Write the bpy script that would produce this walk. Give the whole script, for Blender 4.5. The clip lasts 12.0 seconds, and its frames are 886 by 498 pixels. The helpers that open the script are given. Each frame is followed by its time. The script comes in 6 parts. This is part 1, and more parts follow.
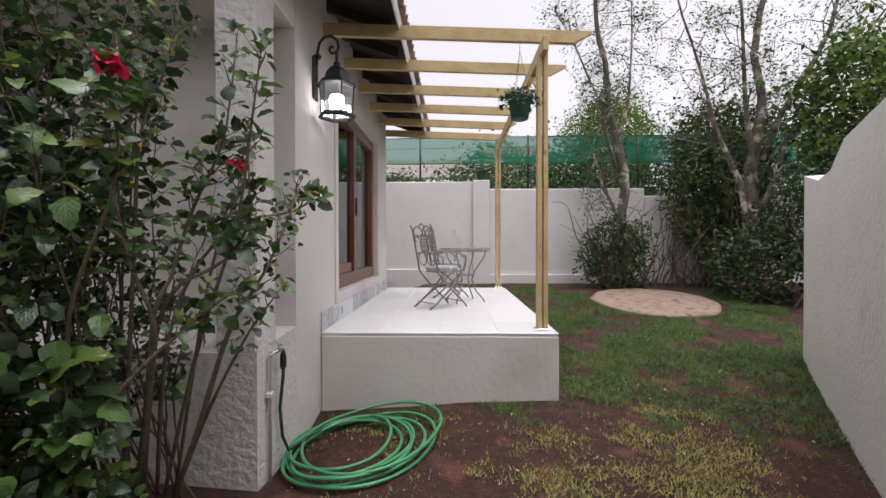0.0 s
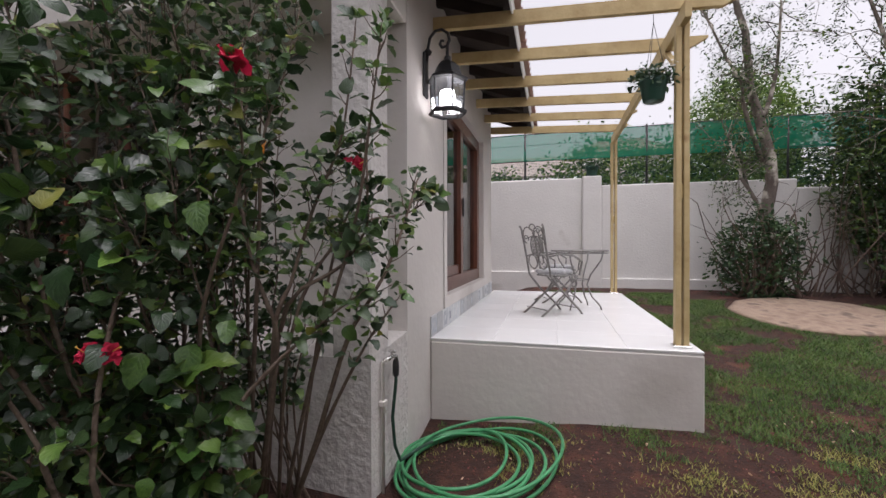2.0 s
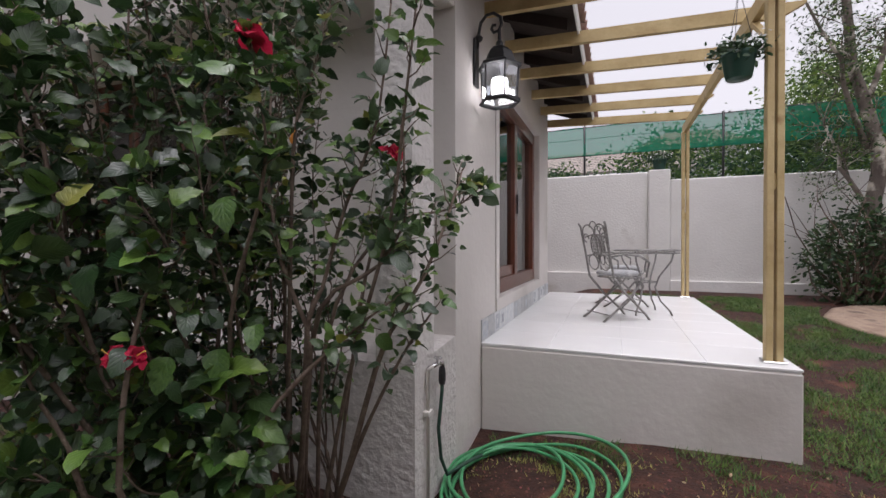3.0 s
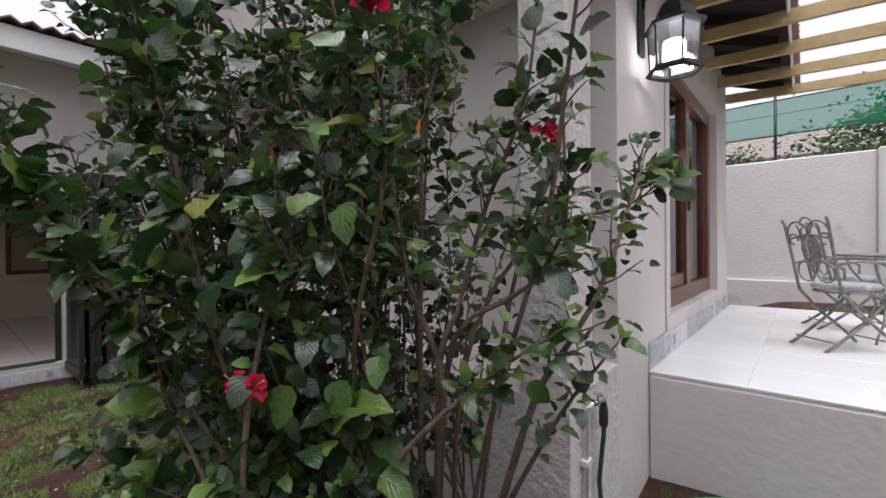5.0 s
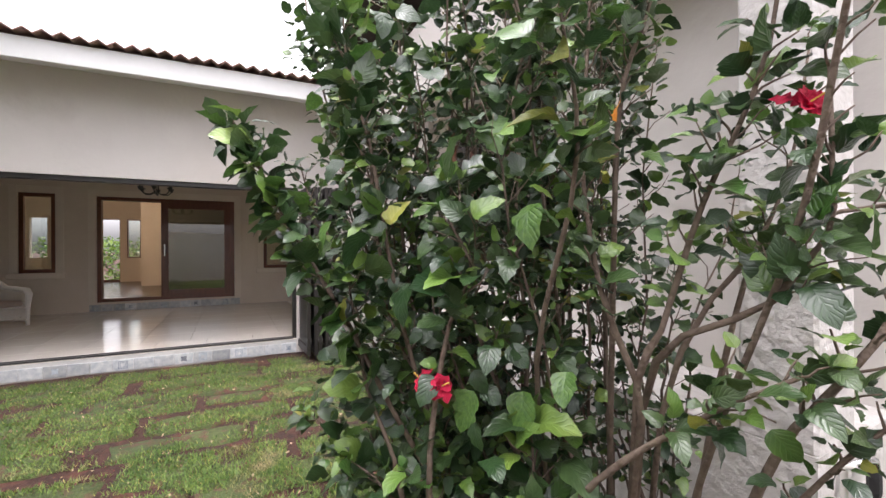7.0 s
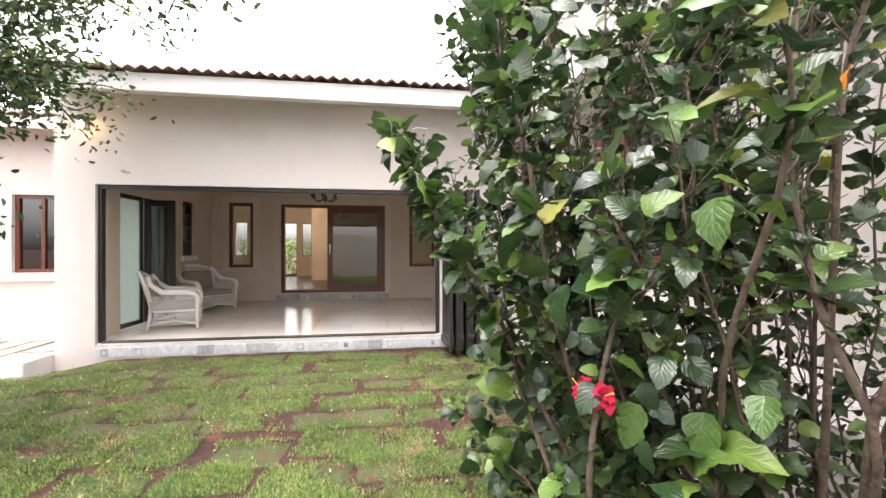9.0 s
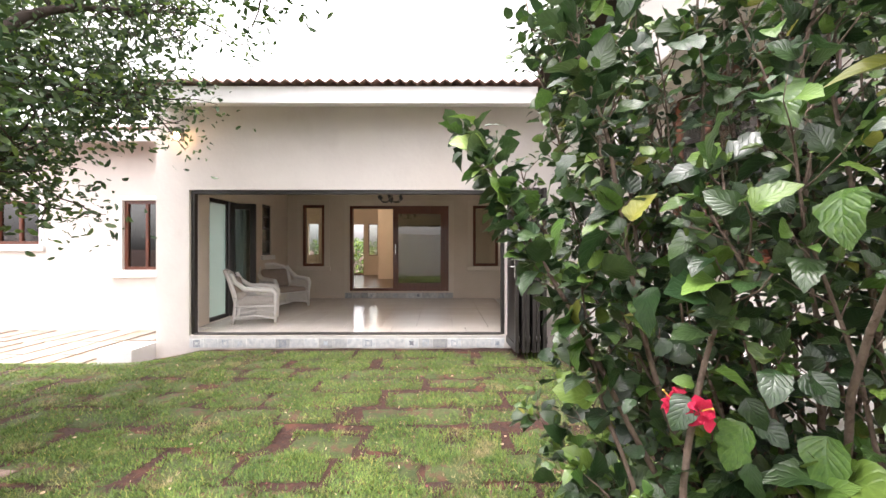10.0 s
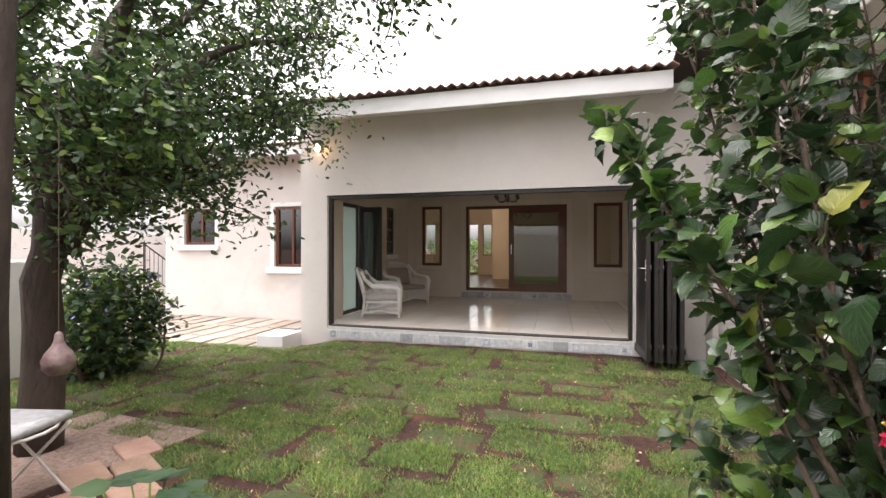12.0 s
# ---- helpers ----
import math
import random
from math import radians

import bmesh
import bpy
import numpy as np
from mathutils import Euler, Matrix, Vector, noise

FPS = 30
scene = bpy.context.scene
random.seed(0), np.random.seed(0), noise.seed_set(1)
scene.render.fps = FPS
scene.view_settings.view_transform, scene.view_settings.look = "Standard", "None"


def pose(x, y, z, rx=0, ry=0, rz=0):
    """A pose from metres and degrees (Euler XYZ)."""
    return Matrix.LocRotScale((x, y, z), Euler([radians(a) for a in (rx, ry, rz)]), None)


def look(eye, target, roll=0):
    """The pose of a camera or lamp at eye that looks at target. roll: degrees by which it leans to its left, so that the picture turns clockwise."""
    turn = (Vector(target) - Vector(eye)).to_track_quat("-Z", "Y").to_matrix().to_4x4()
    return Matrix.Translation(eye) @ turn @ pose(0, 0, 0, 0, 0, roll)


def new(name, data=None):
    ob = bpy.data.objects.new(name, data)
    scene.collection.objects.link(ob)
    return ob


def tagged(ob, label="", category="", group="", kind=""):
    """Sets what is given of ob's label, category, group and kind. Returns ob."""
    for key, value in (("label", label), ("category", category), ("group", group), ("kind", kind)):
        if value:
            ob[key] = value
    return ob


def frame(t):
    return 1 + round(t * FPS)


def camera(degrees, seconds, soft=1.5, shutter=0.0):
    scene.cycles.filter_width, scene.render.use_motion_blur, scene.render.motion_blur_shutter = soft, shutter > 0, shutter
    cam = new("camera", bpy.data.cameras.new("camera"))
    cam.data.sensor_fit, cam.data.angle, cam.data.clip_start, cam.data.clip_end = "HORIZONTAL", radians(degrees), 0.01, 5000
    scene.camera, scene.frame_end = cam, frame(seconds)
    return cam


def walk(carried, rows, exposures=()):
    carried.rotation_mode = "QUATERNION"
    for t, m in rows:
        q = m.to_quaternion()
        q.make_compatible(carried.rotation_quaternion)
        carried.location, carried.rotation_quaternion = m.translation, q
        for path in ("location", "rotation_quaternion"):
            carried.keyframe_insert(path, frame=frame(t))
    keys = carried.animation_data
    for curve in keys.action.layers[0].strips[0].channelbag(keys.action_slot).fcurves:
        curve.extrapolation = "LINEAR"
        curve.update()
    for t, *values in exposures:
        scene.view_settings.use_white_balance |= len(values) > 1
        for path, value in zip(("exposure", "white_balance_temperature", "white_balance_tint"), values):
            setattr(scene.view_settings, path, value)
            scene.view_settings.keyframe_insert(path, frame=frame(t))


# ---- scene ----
cam = camera(92.3, 12.0)
PATH = [
    (0, (1.176, -3.733, 1.377), (1.128, -1.734, 1.357), -0.1),
    (0.5, (1.076, -3.686, 1.369), (0.929, -1.692, 1.352), -0.05),
    (1, (0.987, -3.667, 1.377), (0.736, -1.683, 1.357), 0.05),
    (1.5, (0.984, -3.587, 1.377), (0.613, -1.621, 1.359), -0.1),
    (2, (1.021, -3.495, 1.39), (0.52, -1.559, 1.374), -0.15),
    (2.5, (1.042, -3.389, 1.387), (0.419, -1.488, 1.371), -0.25),
    (3, (0.998, -3.291, 1.388), (0.252, -1.435, 1.369), -0.1),
    (5, (0.782, -2.986, 1.422), (-0.512, -1.461, 1.413), -0.5),
    (5.5, (0.755, -2.947, 1.428), (-0.684, -1.559, 1.419), -0.4),
    (6, (0.736, -2.946, 1.432), (-0.845, -1.722, 1.427), -0.35),
    (6.5, (0.715, -2.95, 1.433), (-0.983, -1.893, 1.43), -0.3),
    (7, (0.704, -2.962, 1.434), (-1.084, -2.064, 1.432), -0.25),
    (9, (0.672, -3.014, 1.432), (-1.305, -2.715, 1.433), 0.0),
    (9.5, (0.651, -3.027, 1.433), (-1.344, -2.876, 1.433), -0.05),
    (10, (0.638, -3.047, 1.431), (-1.361, -3.038, 1.431), 0.0),
    (10.5, (0.624, -3.066, 1.429), (-1.372, -3.197, 1.43), 0.1),
    (11, (0.628, -3.089, 1.429), (-1.355, -3.353, 1.43), 0.15),
    (11.5, (0.641, -3.117, 1.431), (-1.32, -3.513, 1.431), 0.1),
    (12, (0.633, -3.135, 1.429), (-1.301, -3.644, 1.429), 0.05),
]
walk(cam, [(t, look(eye, target, roll)) for t, eye, target, roll in PATH],
     [(0, -1.38, 6400, 19), (3, -1.52, 6300, 20), (5, -1.25, 6200, 20), (5.5, -1.1, 6200, 20), (6, -0.65, 6300, 19), (7, -0.03, 6400, 19), (9, 0.5, 6650, 18), (10.5, 0.38, 6650, 18), (11.5, 0.03, 6600, 17), (12, -0.14, 6650, 17)])
SKY, SUN = 0.7, 0.45

# ---------------------------------------------------------------- world, sun
world = bpy.data.worlds.new("overcast_sky")
scene.world = world
world.use_nodes = True
wn, wl = world.node_tree.nodes, world.node_tree.links
sky = wn.new("ShaderNodeTexSky")
sky.sky_type, sky.sun_disc = "NISHITA", False
sky.sun_elevation, sky.sun_rotation = radians(80), radians(128)
sky.air_density, sky.dust_density, sky.ozone_density = 1.0, 5.0, 0.6
hsv = wn.new("ShaderNodeHueSaturation")
hsv.inputs["Saturation"].default_value = 0.06
wl.new(sky.outputs[0], hsv.inputs["Color"])
wl.new(hsv.outputs[0], wn["Background"].inputs["Color"])
wn["Background"].inputs["Strength"].default_value = SKY
sun = new("sun", bpy.data.lights.new("sun", "SUN"))
sun.data.energy, sun.data.angle, sun.data.color = SUN, radians(50), (1.0, 0.97, 0.92)
sun.matrix_basis = look((0, 0, 0), (-0.13, 0.1, -1.0))


# ---------------------------------------------------------------- materials
def mat(name, a, b, scale=6.0, rough=0.7, bump=0.0, bscale=60.0, metal=0.0, spec=0.5, island=0.0, piece=0.0,
        spot=None, spot_scale=1.5, spot_at=0.62, stretch=(1, 1, 1), coat=0.0, sub=0.0, veins=False):
    """Two-scale noise between the colours a and b, optional stains, bump, and shifts of tone per island or per object."""
    m = bpy.data.materials.new(name)
    m.use_nodes = True
    n, l = m.node_tree.nodes, m.node_tree.links
    p = n["Principled BSDF"]
    tc = n.new("ShaderNodeTexCoord")
    mp = n.new("ShaderNodeMapping")
    mp.inputs["Scale"].default_value = stretch
    l.new(tc.outputs["Object"], mp.inputs["Vector"])
    ns = n.new("ShaderNodeTexNoise")
    ns.inputs["Scale"].default_value, ns.inputs["Detail"].default_value, ns.inputs["Roughness"].default_value = scale, 8, 0.65
    l.new(mp.outputs[0], ns.inputs["Vector"])
    rp = n.new("ShaderNodeValToRGB")
    rp.color_ramp.elements[0].position, rp.color_ramp.elements[1].position = 0.3, 0.7
    rp.color_ramp.elements[0].color, rp.color_ramp.elements[1].color = (*a, 1), (*b, 1)
    l.new(ns.outputs["Fac"], rp.inputs["Fac"])
    col = rp.outputs["Color"]
    if spot:
        n2 = n.new("ShaderNodeTexNoise")
        n2.inputs["Scale"].default_value, n2.inputs["Detail"].default_value = spot_scale, 6
        l.new(tc.outputs["Object"], n2.inputs["Vector"])
        r2 = n.new("ShaderNodeValToRGB")
        r2.color_ramp.elements[0].position, r2.color_ramp.elements[1].position = spot_at, spot_at + 0.12
        l.new(n2.outputs["Fac"], r2.inputs["Fac"])
        mx = n.new("ShaderNodeMix")
        mx.data_type = "RGBA"
        l.new(r2.outputs["Color"], mx.inputs["Factor"])
        l.new(col, mx.inputs["A"])
        mx.inputs["B"].default_value = (*spot, 1)
        col = mx.outputs["Result"]
    relief = None
    if veins:
        uv = n.new("ShaderNodeUVMap")
        uv.uv_map = "leaf"
        sx = n.new("ShaderNodeSeparateXYZ")
        l.new(uv.outputs[0], sx.inputs[0])

        def op(kind, a, b):
            q = n.new("ShaderNodeMath")
            q.operation = kind
            for i, v in enumerate((a, b)):
                if isinstance(v, float):
                    q.inputs[i].default_value = v
                else:
                    l.new(v, q.inputs[i])
            return q.outputs[0]
        across = op("ABSOLUTE", op("SUBTRACT", sx.outputs[0], 0.5), 0.0)
        run = op("SUBTRACT", op("MULTIPLY", sx.outputs[1], 6.0), op("MULTIPLY", across, 5.0))
        relief = op("MINIMUM", op("MULTIPLY", op("PINGPONG", run, 0.5), 4.0), op("MULTIPLY", across, 14.0))
        relief = op("MINIMUM", relief, 1.0)
        vm = n.new("ShaderNodeMix")
        vm.data_type = "RGBA"
        l.new(relief, vm.inputs["Factor"])
        hv = n.new("ShaderNodeHueSaturation")
        hv.inputs["Value"].default_value, hv.inputs["Saturation"].default_value = 1.18, 0.97
        l.new(col, hv.inputs["Color"])
        l.new(hv.outputs[0], vm.inputs["A"])
        l.new(col, vm.inputs["B"])
        col = vm.outputs["Result"]
    if island or piece:
        src = n.new("ShaderNodeNewGeometry").outputs["Random Per Island"] if island else n.new("ShaderNodeObjectInfo").outputs["Random"]
        amount = island or piece
        mr = n.new("ShaderNodeMapRange")
        mr.inputs["To Min"].default_value, mr.inputs["To Max"].default_value = 1 - amount, 1 + amount
        l.new(src, mr.inputs["Value"])
        hs = n.new("ShaderNodeHueSaturation")
        l.new(mr.outputs[0], hs.inputs["Value"])
        h2 = n.new("ShaderNodeMapRange")
        h2.inputs["To Min"].default_value, h2.inputs["To Max"].default_value = 0.5 + 0.06 * amount, 0.5 - 0.06 * amount
        l.new(src, h2.inputs["Value"])
        l.new(h2.outputs[0], hs.inputs["Hue"])
        l.new(col, hs.inputs["Color"])
        col = hs.outputs["Color"]
    l.new(col, p.inputs["Base Color"])
    p.inputs["Roughness"].default_value, p.inputs["Metallic"].default_value = rough, metal
    p.inputs["Specular IOR Level"].default_value, p.inputs["Coat Weight"].default_value = spec, coat
    if sub:
        p.inputs["Transmission Weight"].default_value = 0.0
        tr = n.new("ShaderNodeBsdfTranslucent")
        l.new(col, tr.inputs["Color"])
        ms = n.new("ShaderNodeMixShader")
        ms.inputs["Fac"].default_value = sub
        l.new(p.outputs[0], ms.inputs[1])
        l.new(tr.outputs[0], ms.inputs[2])
        l.new(ms.outputs[0], n["Material Output"].inputs["Surface"])
    if bump:
        nb = n.new("ShaderNodeTexNoise")
        nb.inputs["Scale"].default_value, nb.inputs["Detail"].default_value = bscale, 5
        l.new(mp.outputs[0], nb.inputs["Vector"])
        bp = n.new("ShaderNodeBump")
        bp.inputs["Strength"].default_value, bp.inputs["Distance"].default_value = bump, 0.02
        if relief is not None:
            bp.inputs["Distance"].default_value = 0.0012
            ad = n.new("ShaderNodeMath")
            ad.operation = "MULTIPLY_ADD"
            ad.inputs[1].default_value = 0.5
            l.new(nb.outputs["Fac"], ad.inputs[0])
            l.new(relief, ad.inputs[2])
            l.new(ad.outputs[0], bp.inputs["Height"])
        else:
            l.new(nb.outputs["Fac"], bp.inputs["Height"])
        l.new(bp.outputs[0], p.inputs["Normal"])
    return m


def glow(name, color, strength):
    m = bpy.data.materials.new(name)
    m.use_nodes = True
    p = m.node_tree.nodes["Principled BSDF"]
    p.inputs["Base Color"].default_value = (*color, 1)
    p.inputs["Emission Color"].default_value, p.inputs["Emission Strength"].default_value = (*color, 1), strength
    return m


def glass(name, tint, rough=0.0, see=0.75, ior=1.5):
    """Thin pane: part clear, part glossy, so that it both shows what is behind and reflects."""
    m = bpy.data.materials.new(name)
    m.use_nodes = True
    n, l = m.node_tree.nodes, m.node_tree.links
    tr, gl, mx, fr = n.new("ShaderNodeBsdfTransparent"), n.new("ShaderNodeBsdfGlossy"), n.new("ShaderNodeMixShader"), n.new("ShaderNodeFresnel")
    tr.inputs["Color"].default_value = (*tint, 1)
    gl.inputs["Roughness"].default_value = rough
    fr.inputs["IOR"].default_value = ior
    ad = n.new("ShaderNodeMath")
    ad.operation, ad.inputs[1].default_value = "ADD", 1 - see
    ad.use_clamp = True
    l.new(fr.outputs[0], ad.inputs[0])
    l.new(ad.outputs[0], mx.inputs["Fac"])
    l.new(tr.outputs[0], mx.inputs[1])
    l.new(gl.outputs[0], mx.inputs[2])
    l.new(mx.outputs[0], n["Material Output"].inputs["Surface"])
    return m


def netting(name, color, cover):
    m = bpy.data.materials.new(name)
    m.use_nodes = True
    n, l = m.node_tree.nodes, m.node_tree.links
    tr, df, mx = n.new("ShaderNodeBsdfTransparent"), n.new("ShaderNodeBsdfDiffuse"), n.new("ShaderNodeMixShader")
    tl, m2 = n.new("ShaderNodeBsdfTranslucent"), n.new("ShaderNodeMixShader")
    df.inputs["Color"].default_value = tl.inputs["Color"].default_value = (*color, 1)
    m2.inputs["Fac"].default_value = 0.5
    mx.inputs["Fac"].default_value = cover
    l.new(df.outputs[0], m2.inputs[1])
    l.new(tl.outputs[0], m2.inputs[2])
    l.new(tr.outputs[0], mx.inputs[1])
    l.new(m2.outputs[0], mx.inputs[2])
    l.new(mx.outputs[0], n["Material Output"].inputs["Surface"])
    return m


PLASTER = mat("painted_plaster", (0.59, 0.555, 0.52), (0.65, 0.615, 0.575), 1.2, 0.75, 0.2, 16, spot=(0.53, 0.495, 0.455), spot_scale=0.9, spot_at=0.6)
ROUGH = mat("rough_plaster", (0.56, 0.53, 0.5), (0.66, 0.63, 0.6), 3, 0.85, 1.0, 22, spot=(0.45, 0.41, 0.37), spot_scale=4, spot_at=0.66)
BOUNDARY = mat("boundary_wall_paint", (0.68, 0.66, 0.63), (0.75, 0.73, 0.7), 1.5, 0.8, 0.35, 25, spot=(0.55, 0.52, 0.48), spot_scale=1.7, spot_at=0.64)
INNER = mat("warm_cream_wall", (0.6, 0.52, 0.43), (0.66, 0.58, 0.49), 1.5, 0.8, 0.1, 30)
BAND = mat("cream_band_paint", (0.64, 0.57, 0.48), (0.7, 0.63, 0.54), 2, 0.7)
CEIL = mat("ceiling_white", (0.75, 0.73, 0.7), (0.8, 0.78, 0.75), 2, 0.85)
WHITE = mat("white_board_paint", (0.76, 0.76, 0.75), (0.82, 0.82, 0.81), 4, 0.5, 0.05, 30)
SOIL = mat("red_soil", (0.016, 0.007, 0.0052), (0.07, 0.025, 0.015), 14, 0.95, 1.0, 60, spot=(0.11, 0.04, 0.024), spot_scale=3.2, spot_at=0.55)
TURF = mat("turf_mat", (0.035, 0.06, 0.016), (0.095, 0.115, 0.035), 30, 0.95, 1.0, 90, spot=(0.11, 0.06, 0.035), spot_scale=9, spot_at=0.5, piece=0.15)
# second blade colour, darker and greener, for the grass beyond the terrace
DEEPGRASS = mat("deep_green_grass_blade", (0.04, 0.095, 0.016), (0.11, 0.19, 0.038), 2.2, 0.6, island=0.4, sub=0.25)
BLADE = mat("grass_blade", (0.06, 0.125, 0.02), (0.17, 0.26, 0.055), 1.6, 0.6, island=0.4, sub=0.3, spot=(0.29, 0.25, 0.12), spot_scale=2.3, spot_at=0.58)
STRAW = mat("dry_grass_blade", (0.17, 0.2, 0.04), (0.36, 0.34, 0.1), 2.5, 0.7, island=0.4, sub=0.2)
DRYLEAF = mat("dry_leaf", (0.3, 0.2, 0.1), (0.5, 0.4, 0.27), 4, 0.8, island=0.4)
TILEW = mat("white_floor_tile", (0.78, 0.78, 0.77), (0.84, 0.84, 0.83), 2, 0.18, 0.03, 8, piece=0.02)
GROUT = mat("grout", (0.5, 0.49, 0.47), (0.6, 0.59, 0.57), 8, 0.9)
TILEF = mat("cream_floor_tile", (0.7, 0.65, 0.58), (0.76, 0.71, 0.64), 2, 0.14, 0.02, 8, piece=0.02)
DECO = mat("grey_patterned_tile", (0.36, 0.39, 0.42), (0.62, 0.62, 0.6), 16, 0.35, piece=0.3)
DECO_IN = mat("tile_motif", (0.16, 0.2, 0.26), (0.5, 0.52, 0.54), 22, 0.35, piece=0.4)
MAHOG = mat("varnished_red_brown_wood", (0.075, 0.021, 0.011), (0.15, 0.047, 0.024), 5, 0.32, 0.1, 20, stretch=(8, 8, 1), coat=0.3)
PINE = mat("treated_pine", (0.42, 0.3, 0.13), (0.6, 0.47, 0.24), 5, 0.65, 0.2, 30, stretch=(1, 1, 1), spot=(0.3, 0.18, 0.07), spot_scale=7, spot_at=0.66)
DARKWOOD = mat("dark_eave_boards", (0.02, 0.013, 0.011), (0.045, 0.03, 0.024), 4, 0.7, 0.3, 30)
FLOORWOOD = mat("dark_wood_floor", (0.05, 0.024, 0.014), (0.09, 0.045, 0.025), 4, 0.25, stretch=(1, 8, 1))
ALU = mat("dark_bronze_aluminium", (0.018, 0.016, 0.015), (0.03, 0.027, 0.025), 10, 0.4, spec=0.5)
BLACK = mat("black_painted_metal", (0.012, 0.012, 0.013), (0.03, 0.03, 0.032), 12, 0.45, 0.1, 60)
CHROME = mat("brushed_steel", (0.6, 0.6, 0.6), (0.7, 0.7, 0.7), 20, 0.25, metal=1.0)
CLAY = mat("red_clay_roof_tile", (0.28, 0.15, 0.125), (0.42, 0.29, 0.25), 6, 0.8, 0.3, 40, piece=0.15, spot=(0.2, 0.16, 0.14), spot_scale=5, spot_at=0.6)
IRON = mat("weathered_silver_ironwork", (0.11, 0.1, 0.095), (0.36, 0.35, 0.33), 28, 0.5, 0.3, 80, metal=0.35)
CUSH = mat("grey_cushion_cloth", (0.3, 0.3, 0.31), (0.5, 0.5, 0.5), 18, 0.9, 0.5, 120, spot=(0.68, 0.68, 0.67), spot_scale=9, spot_at=0.58)
TAUPE = mat("taupe_cushion_cloth", (0.3, 0.24, 0.2), (0.4, 0.33, 0.28), 20, 0.95, 0.4, 150)
WICKER = mat("white_painted_wicker", (0.72, 0.7, 0.67), (0.82, 0.8, 0.77), 30, 0.6, 0.4, 90)
HOSE = mat("green_garden_hose", (0.035, 0.22, 0.085), (0.08, 0.33, 0.145), 20, 0.35, 0.05, 60)
HOSEDARK = mat("dark_hose", (0.018, 0.05, 0.035), (0.03, 0.08, 0.055), 20, 0.4)
PIPE = mat("painted_pipe", (0.6, 0.57, 0.53), (0.68, 0.65, 0.61), 20, 0.6)
POT = mat("dark_green_plastic", (0.012, 0.05, 0.035), (0.02, 0.075, 0.05), 10, 0.4)
LEAFD = mat("hibiscus_leaf_dark", (0.014, 0.037, 0.012), (0.045, 0.09, 0.027), 9, 0.3, 0.6, 45, spec=0.75, island=0.5, sub=0.2, veins=True)
LEAFL = mat("hibiscus_leaf_young", (0.045, 0.11, 0.02), (0.13, 0.225, 0.042), 9, 0.28, 0.6, 45, spec=0.8, island=0.4, sub=0.2, veins=True)
LEAFY = mat("leaf_yellowing", (0.15, 0.19, 0.03), (0.26, 0.25, 0.05), 9, 0.4, 0.5, 45, island=0.2, sub=0.2, veins=True)
LEAFO = mat("leaf_orange", (0.5, 0.15, 0.02), (0.6, 0.25, 0.03), 9, 0.5, sub=0.2)
STEM = mat("hibiscus_stem", (0.09, 0.06, 0.045), (0.2, 0.15, 0.115), 18, 0.85, 0.6, 60)
PETAL = mat("red_petal", (0.55, 0.008, 0.045), (0.82, 0.03, 0.11), 25, 0.5, 0.5, 60, sub=0.2)
ANTHER = mat("yellow_anther", (0.7, 0.45, 0.08), (0.8, 0.55, 0.12), 12, 0.6)
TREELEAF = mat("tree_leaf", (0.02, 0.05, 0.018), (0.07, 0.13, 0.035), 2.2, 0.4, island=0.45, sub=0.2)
# lighter copy of tree_leaf with a sunlit tone put into its colour
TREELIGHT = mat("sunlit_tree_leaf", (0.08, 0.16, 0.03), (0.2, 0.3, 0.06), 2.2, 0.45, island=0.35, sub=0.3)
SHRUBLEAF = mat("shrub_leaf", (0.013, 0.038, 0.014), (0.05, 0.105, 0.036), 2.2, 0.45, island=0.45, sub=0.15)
BARK = mat("mottled_bark", (0.09, 0.07, 0.06), (0.22, 0.185, 0.155), 5, 0.9, 1.0, 30, stretch=(1, 1, 0.4), spot=(0.6, 0.55, 0.47), spot_scale=4, spot_at=0.52)
BARKD = mat("dark_bark", (0.025, 0.017, 0.013), (0.07, 0.048, 0.036), 6, 0.9, 1.0, 35, stretch=(1, 1, 0.3))
TWIG = mat("dry_twig", (0.08, 0.052, 0.04), (0.17, 0.12, 0.09), 9, 0.9)
SAND = mat("sandstone_slab", (0.26, 0.19, 0.13), (0.38, 0.29, 0.21), 3, 0.9, 0.8, 18, piece=0.2, spot=(0.25, 0.15, 0.1), spot_scale=2.5, spot_at=0.6)
FLAG = mat("grey_paving_flag", (0.25, 0.22, 0.19), (0.4, 0.35, 0.3), 4, 0.9, 0.6, 25, piece=0.25)
BRICKP = mat("pink_brick_paver", (0.27, 0.16, 0.115), (0.38, 0.25, 0.185), 6, 0.9, 0.6, 40, piece=0.2)
GRAVEL = mat("brown_gravel", (0.14, 0.09, 0.07), (0.36, 0.26, 0.21), 40, 0.9, 1.0, 60)
SLAB = mat("weathered_round_slab", (0.17, 0.11, 0.08), (0.4, 0.3, 0.22), 4, 0.9, 1.0, 14, spot=(0.13, 0.09, 0.07), spot_scale=4, spot_at=0.56)
VIOLET = mat("violet_flower", (0.2, 0.17, 0.5), (0.3, 0.28, 0.65), 9, 0.6)
GOURD = mat("painted_gourd", (0.07, 0.032, 0.034), (0.25, 0.18, 0.17), 14, 0.45, 0.2, 40)
NET = netting("green_shade_net", (0.012, 0.27, 0.165), 0.74)
# soffit grey is set dark: the shade under the eave is in its colour
SOFFIT = mat("shade_grey_soffit_board", (0.1, 0.095, 0.09), (0.14, 0.13, 0.125), 5, 0.7)
GROUTW = mat("white_grout", (0.72, 0.72, 0.71), (0.77, 0.77, 0.76), 8, 0.8)
